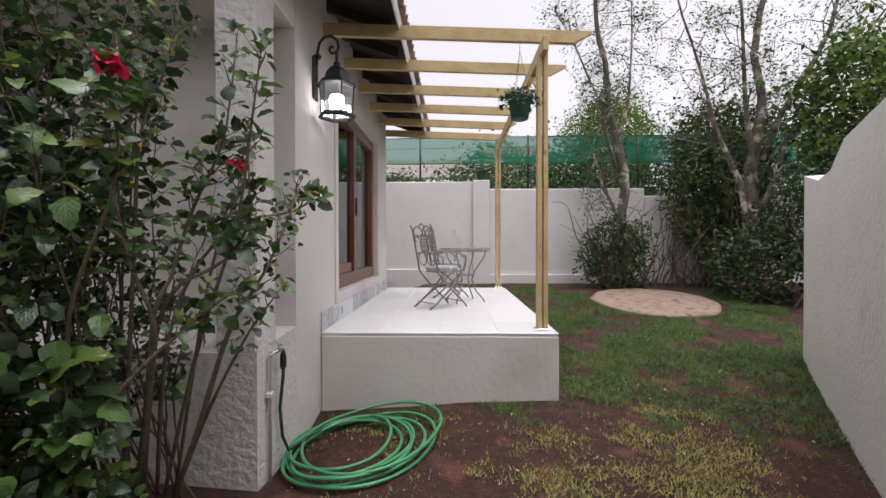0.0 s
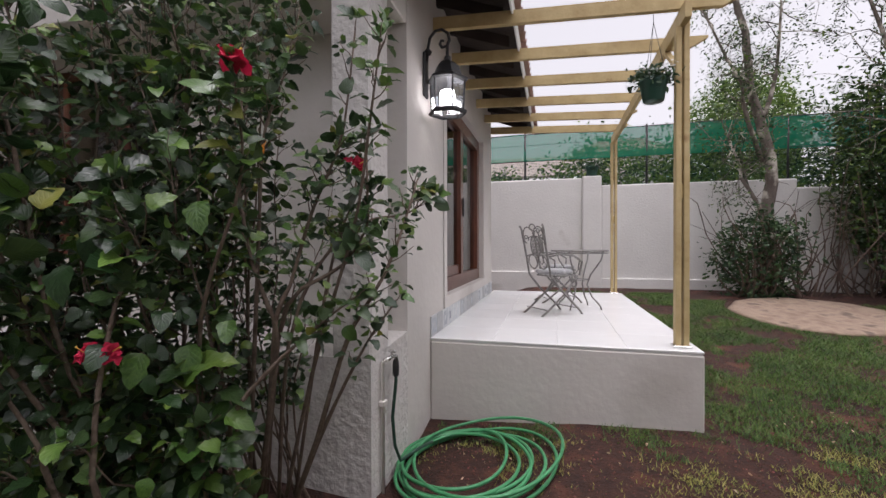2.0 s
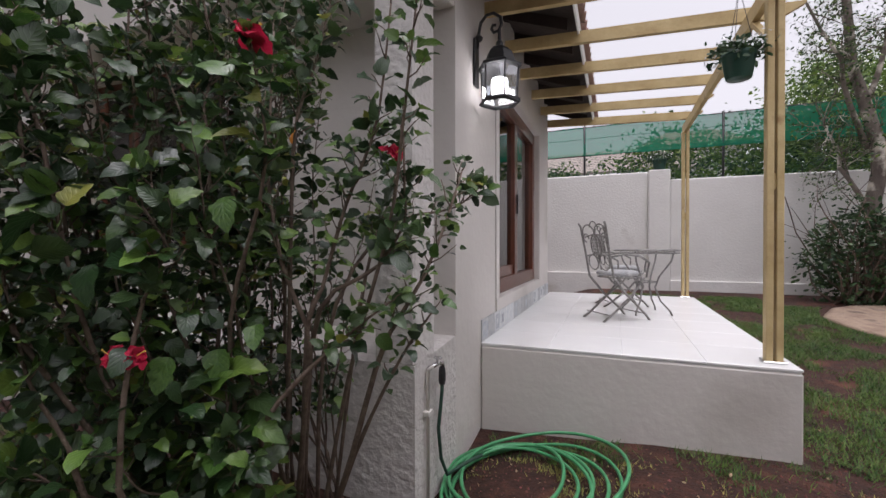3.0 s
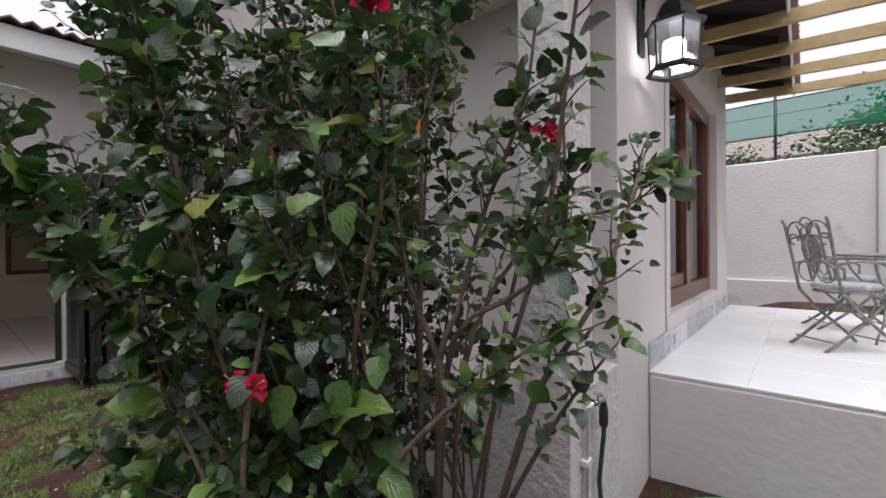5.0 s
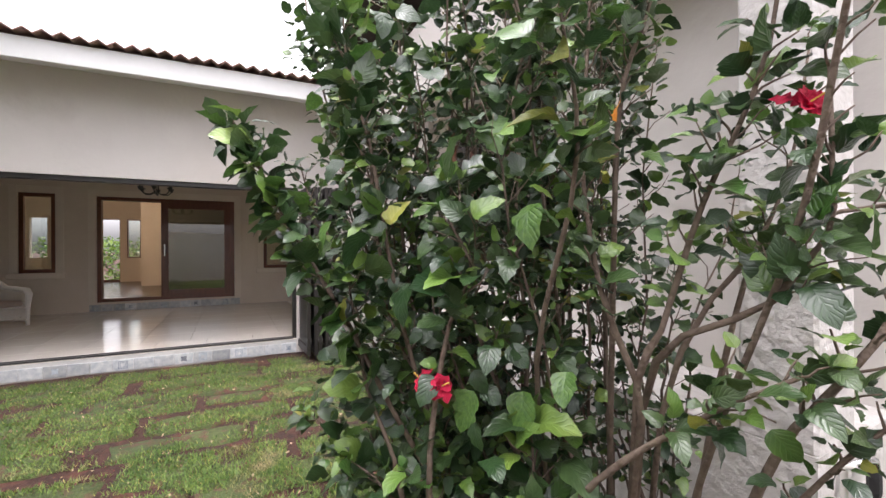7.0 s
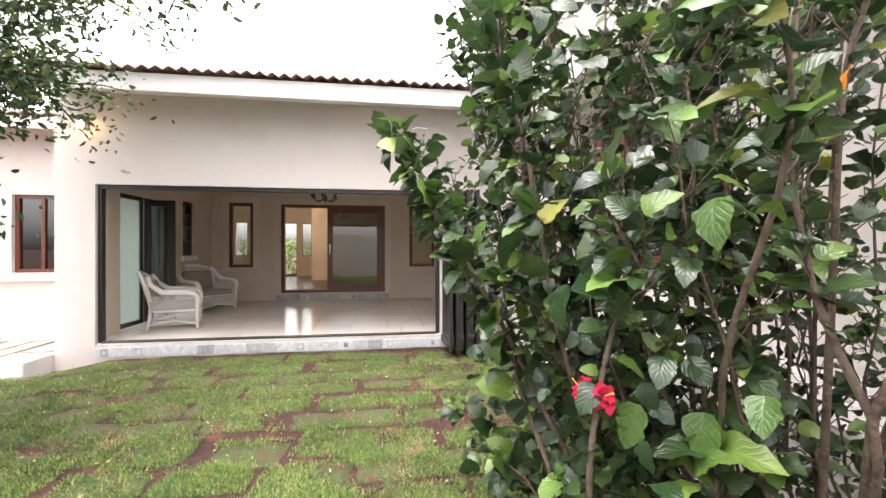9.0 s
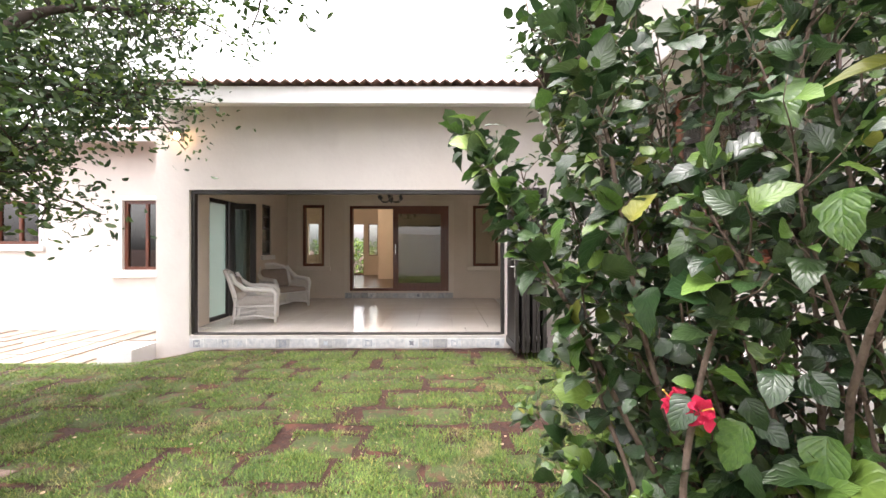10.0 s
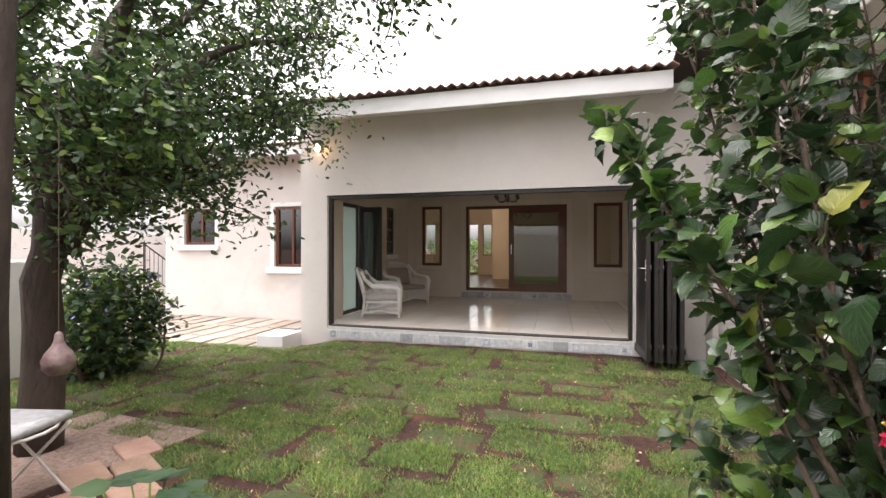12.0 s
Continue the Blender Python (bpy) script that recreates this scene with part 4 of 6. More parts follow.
# stacked folding doors outside the opening
for k in range(6):
    y = -2.12 + k * 0.068
    a = thing("folding_door", "dark aluminium folding door leaf stacked beside the opening", "door", pose(FX - 0.1, y, 0.1, 0, 0, 2 + 1.5 * (k % 2)), "stacked folding doors")
    part("stile", Geo().box((0.0, 0, 0.0), (0.07, 0.045, 2.12), 0.003), ALU, a)
    part("stile", Geo().box((0.68, 0, 0.0), (0.75, 0.045, 2.12), 0.003), ALU, a)
    part("rail", Geo().box((0.07, 0, 0.0), (0.68, 0.045, 0.1), 0.003), ALU, a)
    part("rail", Geo().box((0.07, 0, 2.04), (0.68, 0.045, 2.12), 0.003), ALU, a)
    part("pane", Geo().box((0.07, 0.018, 0.1), (0.68, 0.027, 2.04), 0), PANE_STACK, a)
    for z in (0.12, 1.05, 1.95):
        part("hinge", Geo().tube([(0.752, 0.045, z), (0.752, 0.045, z + 0.09)], 0.009, 6), ALU, a, smooth=True)
    if k == 0:
        part("door_handle", Geo().box((0.7, -0.012, 0.95), (0.74, 0.0, 1.2), 0.004).tube([(0.72, -0.01, 1.1), (0.72, -0.05, 1.1), (0.6, -0.055, 1.1)], 0.009, 6), CHROME, a, "chrome lever handle")
    part("drop_bolt", Geo().tube([(0.715, 0.02, -0.07), (0.715, 0.02, 0.1)], 0.008, 6), CHROME if k in (0, 5) else ALU, a)

# veranda roof edge
g = Geo().add([(-4.95, -7.0, 3.36), (-4.95, -1.78, 3.36), (-13.0, -1.78, 5.1), (-13.0, -7.0, 5.1), (-4.95, -7.0, 3.4), (-4.95, -1.78, 3.4), (-13.0, -1.78, 5.14), (-13.0, -7.0, 5.14)],
              [(0, 3, 2, 1), (4, 5, 6, 7), (0, 1, 5, 4), (2, 3, 7, 6), (0, 4, 7, 3), (1, 2, 6, 5)])
vroof = struct("roof_veranda", g, WHITE, "low tiled roof over the veranda with a white fascia", "roof")
part("fascia", Geo().box((-4.97, -7.0, 3.34), (-4.93, -1.78, 3.56), 0.004), WHITE, vroof, "white painted fascia board")
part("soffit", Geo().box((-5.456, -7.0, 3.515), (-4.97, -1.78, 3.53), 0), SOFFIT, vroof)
vs = math.degrees(math.atan2(1.74, 8.05))
for r in range(4):
    for i in range(18):
        part("roof_tile", TILE, CLAY, vroof, at=pose(-4.86 - r * 0.37, -7.05 + i * 0.295, 3.56 + r * 0.08 + 0.004 * (i % 3), 0, vs, 0))
rest = Geo()
for i in range(145):
    y = -7.05 + i * 5.31 / 144
    for x in (-6.2, -13.0):
        rest.v.append((x, y, 3.6 + (-4.86 - x) * 0.2162 + 0.05 * (0.5 - 0.5 * math.cos(4 * math.pi * (y + 7.05) / 0.295))))
rest.f = [(2 * i, 2 * i + 1, 2 * i + 3, 2 * i + 2) for i in range(144)]
part("roof_tiles", rest, CLAY, vroof, smooth=True)

# lit wall lamp at the corner of the veranda front
wl2 = thing("wall_lamp", "small black wall lamp with a lit warm bulb", "lamp", pose(FX + 0.004, -6.75, 3.06))
part("back_plate", Geo().box((0.0, -0.04, -0.09), (0.018, 0.04, 0.09), 0.008), BLACK, wl2)
part("arm", Geo().tube([(0.018, 0, 0.05), (0.07, 0, 0.09), (0.12, 0, 0.06)], 0.009, 6), BLACK, wl2, smooth=True)
part("cap", Geo().lathe([(0.01, 0.08), (0.03, 0.065), (0.07, 0.03), (0.072, 0.02), (0.05, 0.018)], 10, (0.12, 0, 0)), BLACK, wl2, smooth=True)
part("bulb", Geo().lathe([(0.015, 0.02), (0.035, -0.02), (0.042, -0.06), (0.03, -0.095), (0.006, -0.105)], 12, (0.12, 0, 0)), WARMBULB, wl2, "lit amber bulb", smooth=True)
part("guard_ring", Geo().tube([(0.12 + 0.055 * math.cos(k * math.pi / 6), 0.055 * math.sin(k * math.pi / 6), -0.1) for k in range(12)], 0.005, 5, closed=True), BLACK, wl2, smooth=True)

# chandelier under the veranda ceiling
ch = thing("chandelier", "small dark wrought iron chandelier hanging in the veranda", "lamp", pose(-7.8, -4.05, 2.82))
part("rod", Geo().tube([(0, 0, 0.1), (0, 0, -0.42)], 0.008, 6), BLACK, ch)
part("rose", Geo().lathe([(0.06, 0.1), (0.05, 0.07), (0.012, 0.06)], 12), BLACK, ch, smooth=True)
for k in range(6):
    a = k * math.pi / 3
    ca, sa = math.cos(a), math.sin(a)
    part("arm", Geo().tube([(r * ca, r * sa, z) for r, z in ((0.0, -0.4), (0.08, -0.46), (0.18, -0.46), (0.24, -0.4), (0.22, -0.35), (0.19, -0.37))], 0.009, 6), BLACK, ch, smooth=True)
    part("candle_cup", Geo().lathe([(0.012, -0.41), (0.03, -0.37), (0.035, -0.35), (0.012, -0.35), (0.011, -0.27)], 8, (0.24 * ca, 0.24 * sa, 0)), BLACK, ch)


def wicker_chair(m, label):
    """White wicker armchair that faces +x, the origin on the floor."""
    c = thing("wicker_armchair", label, "armchair", m, "wicker armchairs in the veranda")

    def weave(name, f, nu, nv, r=0.0055):
        w = Geo()
        for k in range(-nv, nu + 1):
            for sgn in (1, -1):
                pts = []
                for i in range(nv * 2 + 1):
                    v = i / (nv * 2)
                    u = (k + sgn * v * nv + (nv if sgn < 0 else 0)) / nu
                    if -0.001 <= u <= 1.001:
                        pts.append(f(u, v))
                if len(pts) > 1:
                    w.tube(pts, r, 4)
        part(name, w, WICKER, c)
    for s in (-1, 1):
        side = lambda u, v, s=s: (-0.3 + 0.62 * u, s * (0.33 + 0.03 * v), 0.08 + (0.5 + 0.06 * math.sin(math.pi * u)) * v)
        weave("side_weave", side, 13, 9)
        part("arm_roll", Geo().tube([(-0.36, s * 0.3, 0.95), (-0.3, s * 0.36, 0.8), (-0.15, s * 0.375, 0.67), (0.1, s * 0.375, 0.655), (0.27, s * 0.37, 0.64), (0.335, s * 0.36, 0.56), (0.33, s * 0.34, 0.35), (0.33, s * 0.34, 0.0)],
                                [0.03, 0.04, 0.05, 0.05, 0.05, 0.042, 0.032, 0.025], 8), WICKER, c, smooth=True)
        part("leg", Geo().tube([(-0.3, s * 0.3, 0.5), (-0.32, s * 0.31, 0.2), (-0.35, s * 0.32, 0.0)], 0.024, 8), WICKER, c, smooth=True)
        part("side_rail", Geo().tube([(-0.32, s * 0.335, 0.1), (0.0, s * 0.335, 0.16), (0.32, s * 0.335, 0.08)], 0.018, 6).tube([(-0.31, s * 0.335, 0.33), (0.32, s * 0.34, 0.33)], 0.02, 6), WICKER, c, smooth=True)
    back = lambda u, v: (-0.3 - 0.14 * v - 0.05 * math.sin(math.pi * u), -0.32 + 0.64 * u, 0.35 + (0.55 + 0.1 * math.sin(math.pi * u)) * v)
    weave("back_weave", back, 14, 11, 0.007)
    part("back_roll", Geo().tube([(-0.3, -0.33, 0.5), (-0.37, -0.34, 0.78), (-0.44, -0.27, 0.94), (-0.49, -0.1, 1.0), (-0.49, 0.1, 1.0), (-0.44, 0.27, 0.94), (-0.37, 0.34, 0.78), (-0.3, 0.33, 0.5)], 0.035, 8), WICKER, c, smooth=True)
    front = lambda u, v: (0.325, -0.33 + 0.66 * u, 0.1 + 0.05 * math.sin(math.pi * u) * (1 - v) + 0.24 * v)
    weave("front_weave", front, 12, 5)
    part("seat_rail", Geo().tube([(0.325, -0.33, 0.345), (0.325, 0.33, 0.345)], 0.022, 6).tube([(0.325, -0.33, 0.1), (0.325, 0, 0.16), (0.325, 0.33, 0.1)], 0.018, 6), WICKER, c, smooth=True)
    part("seat_cushion", Geo().box((-0.3, -0.3, 0.34), (0.33, 0.3, 0.46), 0.045), TAUPE, c, "taupe seat cushion", smooth=True)
    part("back_cushion", Geo().box((-0.06, -0.27, -0.22), (0.06, 0.27, 0.22), 0.05), TAUPE, c, "taupe back cushion", smooth=True, at=pose(-0.3, 0, 0.66, 0, -14, 0))
    return c


wicker_chair(pose(-6.7, -6.22, 0.202, 0, 0, 108) @ Matrix.Diagonal((0.97, 0.97, 0.86, 1)), "white wicker armchair with taupe cushions near the veranda edge")
wicker_chair(pose(-8.5, -6.42, 0.202, 0, 0, 56) @ Matrix.Diagonal((1.0, 1.12, 0.9, 1)), "white wicker armchair with taupe cushions in the veranda corner")

# ---------------------------------------------------------------- room behind the veranda
g = Geo().wall("x", -17.2, -17.0, -9.0, 1.0, 0.1, 3.3, [(-6.75, -6.25, 0.36, 2.47), (-6.06, -5.67, 1.16, 2.47), (-8.55, -8.12, 1.2, 2.47)])
g.wall("y", -9.0, -8.9, -17.0, -10.25, 0.1, 3.3).wall("y", 0.9, 1.0, -17.0, -10.25, 0.1, 3.3)
g.wall("x", -14.8, -14.6, -5.3, 0.9, 0.1, 3.3)
g.wall("x", -10.262, -10.252, -9.0, 1.0, 0.36, 3.3, [(-6.5, -5.96, 1.0, 2.53), (-5.33, -2.86, 0.36, 2.51), (-2.25, -1.62, 1.0, 2.52)])
struct("wall_lounge", g, INNER, "cream walls of the room behind the sliding door", "wall")
g = Geo().box((-17.2, -9.0, 0.2), (-10.25, 1.0, 0.36), 0)
struct("floor_lounge", g, FLOORWOOD, "dark polished wooden floor of the inner room", "floor")
g = Geo().box((-17.2, -9.0, 3.2), (-10.25, 1.0, 3.3), 0)
struct("ceiling_lounge", g, CEIL, "white ceiling of the inner room", "ceiling")
framed("door_front", "dark wooden door open to the garden beyond", "door", "x", -17.1, -6.8, -6.2, 0.36, 2.52, wood=MAHOG)
bpy.data.objects.remove([o for o in bpy.data.objects["door_front"].children if o.name.startswith("pane")][0])
framed("window_4", "bright narrow window in the far room wall", "window", "x", -17.1, -6.06, -5.67, 1.16, 2.47, fw=0.03, wood=MAHOG)
dl = thing("ceiling_downlight", "small lit downlight in the inner room ceiling", "lamp", pose(-12.3, -6.6, 3.19))
part("rim", Geo().lathe([(0.06, 0.0), (0.07, -0.012), (0.05, -0.014)], 14), WHITE, dl)
part("lens", Geo().lathe([(0.048, -0.008), (0.03, -0.016), (0.005, -0.018)], 12), WARMBULB, dl, "lit warm lamp")
for x, y, e in ((-12.5, -6.5, 110), (-2.6, 1.2, 130)):
    lamp = new("room_lamp", bpy.data.lights.new("room_lamp", "POINT"))
    lamp.data.energy, lamp.data.color, lamp.data.shadow_soft_size = e, (1.0, 0.78, 0.52), 0.12
    lamp.location = (x, y, 2.9 if x < -5 else 3.1)

# ---------------------------------------------------------------- left wing of the house
WX = -7.53
g = Geo().wall("x", WX - 0.25, WX, -12.15, -7.12, -0.5, 3.5, [(-9.14, -8.0, 1.03, 2.36), (-11.6, -10.73, 1.52, 2.36)])
g.wall("y", -12.15, -11.9, -13.0, WX - 0.25, -0.5, 3.5)
struct("wall_left_wing", g, PLASTER, "off-white plastered house wall with two wooden windows", "wall")
# assumed room walls; the cushion taupe puts the room's dimness into their colour
g = Geo().box((-10.5, -11.9, -0.5), (-10.4, -7.12, 3.5), 0).box((-10.4, -11.9, 2.9), (WX - 0.25, -7.12, 3.0), 0)
struct("wall_left_wing_inside", g, TAUPE, "room walls coloured dark to look dim behind the wooden windows", "wall")
framed("window_5", "varnished wooden two-light window", "window", "x", WX - 0.1, -9.14, -8.0, 1.03, 2.36, (-8.72, -8.35), (), 0.06, pane=PANE_DARK)
framed("window_6", "small varnished wooden window", "window", "x", WX - 0.1, -11.6, -10.73, 1.52, 2.36, (-11.15,), (), 0.06, pane=PANE_DARK)
g = Geo().box((WX + 0.002, -9.32, 0.89), (WX + 0.08, -7.85, 1.026), 0.01).box((WX + 0.002, -11.75, 1.39), (WX + 0.08, -10.6, 1.516), 0.01)
g.box((WX + 0.002, -9.24, 1.03), (WX + 0.015, -9.145, 2.45)).box((WX + 0.002, -9.145, 2.364), (WX + 0.015, -8.0, 2.45))
g.box((WX + 0.002, -11.7, 1.52), (WX + 0.015, -11.605, 2.45)).box((WX + 0.002, -10.725, 1.52), (WX + 0.015, -10.63, 2.45))
struct("window_trim_left", g, WHITE, "white sills and bands of the left windows", "trim")
g = Geo().add([(-7.0, -12.5, 3.45), (-7.0, -7.02, 3.45), (-12.5, -7.02, 5.0), (-12.5, -12.5, 5.0), (-7.0, -12.5, 3.5), (-7.0, -7.02, 3.5), (-12.5, -7.02, 5.05), (-12.5, -12.5, 5.05)],
              [(0, 3, 2, 1), (4, 5, 6, 7), (0, 1, 5, 4), (2, 3, 7, 6), (0, 4, 7, 3), (1, 2, 6, 5)])
lroof = struct("roof_left_wing", g, CLAY, "red tiled roof of the left house wing", "roof")
part("fascia", Geo().box((-7.02, -12.5, 3.36), (-6.98, -7.02, 3.55), 0.004), WHITE, lroof, "white painted fascia board")
for i in range(18):
    part("roof_tile", TILE, CLAY, lroof, at=pose(-6.93, -12.5 + i * 0.3, 3.54, 0, 15.7, 0))
# pavement of flags beside the wing, white step
pav = struct("pavement", Geo().box((WX, -13.5, -0.5), (-4.7, -7.15, -0.125), 0).box((-9.0, -18, -0.5), (-4.0, -13.5, -0.14), 0), SAND, "sandy paved strip beside the house", "pavement")
rp = random.Random(3)
y = -13.4
while y < -7.7:
    w = 0.16 + 0.2 * rp.random()
    for x0, x1 in ((-7.45, -6.5), (-6.45, -5.6), (-5.55, -4.75)):
        s = rp.uniform(-0.06, 0.06)
        part("flagstone", Geo().slab([(x0 + s, y), (x1 + s, y + rp.uniform(-0.03, 0.03)), (x1 + s, y + w), (x0 + s, y + w + rp.uniform(-0.03, 0.03))], -0.14, -0.112 + rp.uniform(0, 0.012)), FLAG, pav)
    y += w + 0.08 + 0.1 * rp.random()
g = Geo().box((-5.5, -7.6, -0.2), (-5.0, -7.135, 0.1), 0.01)
struct("step_block", g, WHITE, "white plastered step beside the veranda pillar", "step")
# far left: yard wall with a stair rail
g = Geo().box((-14.0, -14.9, -0.5), (-2.0, -14.7, 1.9), 0.02)
struct("wall_far_left", g, BOUNDARY, "white yard wall beyond the house end", "wall")
rail = thing("stair_rail", "black metal stair railing beside the house end", "railing", pose(-9.3, -13.6, -0.14))
for z in (0.2, 0.95):
    part("rail", Geo().tube([(0, 0, z), (1.1, 0.0, z + 0.75)], 0.018, 6), BLACK, rail)
for k in range(9):
    part("baluster", Geo().tube([(0.06 + k * 0.125, 0, 0.24 + k * 0.085), (0.06 + k * 0.125, 0, 0.99 + k * 0.085)], 0.008, 5), BLACK, rail)
for x, z in ((0, 0), (1.1, 0.0)):
    part("post", Geo().tube([(x, 0, z), (x, 0, 0.98 if x == 0 else 1.75)], 0.02, 6), BLACK, rail)

# ---------------------------------------------------------------- hibiscus
hib = thing("hibiscus_bush", "tall glossy dark green hibiscus bush with red flowers against the house", "bush", pose(0, 0, 0))
stems, leaf_p, leaf_d, leaf_s, tips = [None], [], [], [], []
OUT = Vector((0.45, -0.75, 0.3)).normalized()


def smooth_line(pts, n):
    """Catmull-Rom line of n points through the given ones."""
    q = [Vector(p) for p in pts]
    q = [q[0] * 2 - q[1]] + q + [q[-1] * 2 - q[-2]]
    out = []
    for k in range(n):
        u = k / (n - 1) * (len(q) - 3)
        i = min(int(u), len(q) - 4)
        t = u - i
        a, b, c, d = q[i:i + 4]
        out.append(0.5 * (2 * b + (c - a) * t + (2 * a - 5 * b + 4 * c - d) * t * t + (3 * b - a - 3 * c + d) * t ** 3))
    return out


def leaf_at(p, d, size):
    leaf_p.append(p + d * 0.018)
    leaf_d.append(d)
    leaf_s.append(size)


def spur(p, d, r, length, n, big, young):
    """A short side twig with a loose whorl of leaves at its end."""
    e = p + d * length
    stems[0].tube(branch(p, e, 0.0, 0.05, 4), [r, r * 0.85, r * 0.7, r * 0.5], 4)
    a = rng.random() * 6.28
    for k in range(n):
        a += 2.4
        t = 0.35 + 0.65 * (k + rng.random()) / n
        o = d.orthogonal().normalized()
        side = o * math.cos(a) + d.cross(o) * math.sin(a) + d * 0.5 + OUT * 0.45
        leaf_at(p.lerp(e, t), side.normalized(), big * (0.035 + 0.075 * rng.random() ** 1.5))
    for k in range(young):
        a += 1.9
        o = d.orthogonal().normalized()
        side = o * math.cos(a) * 0.7 + d.cross(o) * math.sin(a) * 0.7 + d
        tips.append((e, side.normalized(), big * (0.03 + 0.035 * rng.random())))


def cane(line, r, start=0.3, every=0.05, big=1.0, twig=0.12, wob=0.0, per=4):
    """A woody cane through the points of line, with leaves and leafy spurs along its upper part."""
    stems[0] = Geo()
    pts = smooth_line(line, 14)
    if wob:
        pts = [p + Vector(rng.standard_normal(3)) * wob * (0.3 + k / 14) for k, p in enumerate(pts)]
    stems[0].tube(pts, [r * (1 - 0.68 * k / 13) * (1 + 0.08 * rng.standard_normal()) for k in range(14)], 7)
    length = sum((q - p).length for p, q in zip(pts[:-1], pts[1:]))
    n = max(2, int(length * (1 - start) / every))
    a = rng.random() * 6.28
    for i in range(n):
        t = start + (1 - start) * (i + rng.random()) / n
        p, d = on_path(pts, min(t, 1.0))
        a += 2.4
        o = d.orthogonal().normalized()
        side = o * math.cos(a) + d.cross(o) * math.sin(a)
        if rng.random() < 0.5:
            spur(p, (side * 0.8 + d * 0.55 + Vector((0, 0, 0.3))).normalized(), r * 0.28, twig * (0.4 + 0.9 * rng.random()), int(per * (0.6 + 0.8 * rng.random())), big, 1 if rng.random() < 0.3 else 0)
        else:
            leaf_at(p, (side + d * 0.3 + OUT * 0.4).normalized(), big * (0.04 + 0.075 * rng.random() ** 1.3))
    p, d = on_path(pts, 1.0)
    spur(p, d, r * 0.3, 0.05, 3, big, 4)
    part("stem", stems[0], STEM, hib, smooth=True)


def front(x):
    """The y of the bush's outer face."""
    return -2.2 + 0.6 * x


# canes of the outer face
cane([(-0.5, -2.1, 0.0), (-0.46, -2.4, 0.5), (-0.43, -2.44, 0.77), (-0.41, -2.43, 0.99), (-0.39, -2.4, 1.19), (-0.37, -2.37, 1.33), (-0.44, -2.33, 1.6)], 0.0125, 0.52, 0.05, 0.95)
cane([(-0.55, -2.15, 0.0), (-0.6, -2.42, 0.5), (-0.63, -2.48, 0.75), (-0.67, -2.55, 0.95), (-0.68, -2.58, 1.12), (-0.68, -2.61, 1.3)], 0.011, 0.55, 0.035, 1.0)
cane([(-0.6, -2.1, 0.2), (-0.62, -2.4, 1.0), (-0.6, -2.51, 1.46), (-0.59, -2.56, 1.73), (-0.62, -2.59, 1.87), (-0.66, -2.62, 2.02), (-0.71, -2.62, 2.22)], 0.009, 0.3, 0.035, 0.9, 0.09)
cane([(-0.42, -1.75, 0.0), (-0.25, -2.05, 0.6), (-0.13, -2.13, 0.79), (0.01, -2.1, 0.95), (0.12, -2.07, 1.05), (0.2, -2.06, 1.12), (0.31, -2.05, 1.2)], 0.0125, 0.58, 0.045, 0.56, 0.09)
cane([(-0.4, -1.7, 0.0), (-0.12, -1.95, 0.8), (-0.04, -2.03, 1.06), (-0.07, -2.12, 1.29), (-0.09, -2.15, 1.48), (-0.1, -2.16, 1.62), (-0.09, -2.16, 1.85), (-0.13, -2.1, 2.15)], 0.011, 0.4, 0.036, 0.66, 0.1)
cane([(-0.38, -1.68, 0.0), (-0.05, -2.03, 1.06), (0.01, -2.03, 1.2), (0.08, -2.02, 1.43), (0.13, -2.02, 1.56), (0.2, -2.02, 1.7), (0.25, -2.01, 1.86), (0.3, -2.02, 2.2)], 0.011, 0.4, 0.036, 0.66, 0.1)
cane([(-0.38, -1.66, 0.0), (-0.1, -1.95, 0.95), (0.03, -2.0, 1.2), (0.2, -1.96, 1.3), (0.27, -1.96, 1.39), (0.32, -1.96, 1.47), (0.33, -1.98, 1.58), (0.33, -1.99, 1.76)], 0.0105, 0.45, 0.04, 0.66, 0.09)
cane([(-0.3, -1.6, -0.03), (0.05, -1.9, 0.55), (0.2, -1.98, 0.91), (0.26, -1.98, 1.06), (0.31, -1.98, 1.14), (0.39, -1.93, 1.3), (0.42, -1.8, 1.5), (0.44, -1.7, 1.68)], 0.013, 0.48, 0.042, 0.52, 0.09)
cane([(-0.3, -1.58, -0.03), (0.08, -1.9, 0.6), (0.3, -1.97, 0.98), (0.42, -1.95, 1.16)], 0.011, 0.55, 0.04, 0.52, 0.08)
cane([(-0.3, -1.55, -0.03), (0.02, -1.82, 1.0), (0.11, -1.84, 1.36), (0.14, -1.82, 1.47), (0.18, -1.79, 1.62), (0.2, -1.75, 1.9)], 0.009, 0.4, 0.04, 0.56, 0.1)
cane([(-0.35, -1.6, 0.0), (-0.1, -1.85, 1.0), (0.1, -1.72, 1.45), (0.32, -1.5, 1.55), (0.42, -1.48, 1.62)], 0.01, 0.4, 0.035, 0.64, 0.1)
cane([(-0.3, -1.65, 0.0), (0.05, -1.9, 0.9), (0.28, -2.0, 1.45), (0.4, -2.12, 1.8), (0.47, -2.18, 2.08)], 0.01, 0.45, 0.05, 0.6, 0.09)
cane([(-0.45, -1.7, 0.0), (-0.15, -2.0, 1.3), (-0.08, -2.05, 1.81), (-0.02, -2.01, 2.05), (0.03, -1.95, 2.4)], 0.01, 0.4, 0.04, 0.64, 0.1)
cane([(-0.5, -1.8, 0.0), (-0.3, -2.15, 1.0), (0.02, -2.3, 1.6), (0.1, -2.42, 1.9)], 0.01, 0.5, 0.05, 0.8, 0.09)
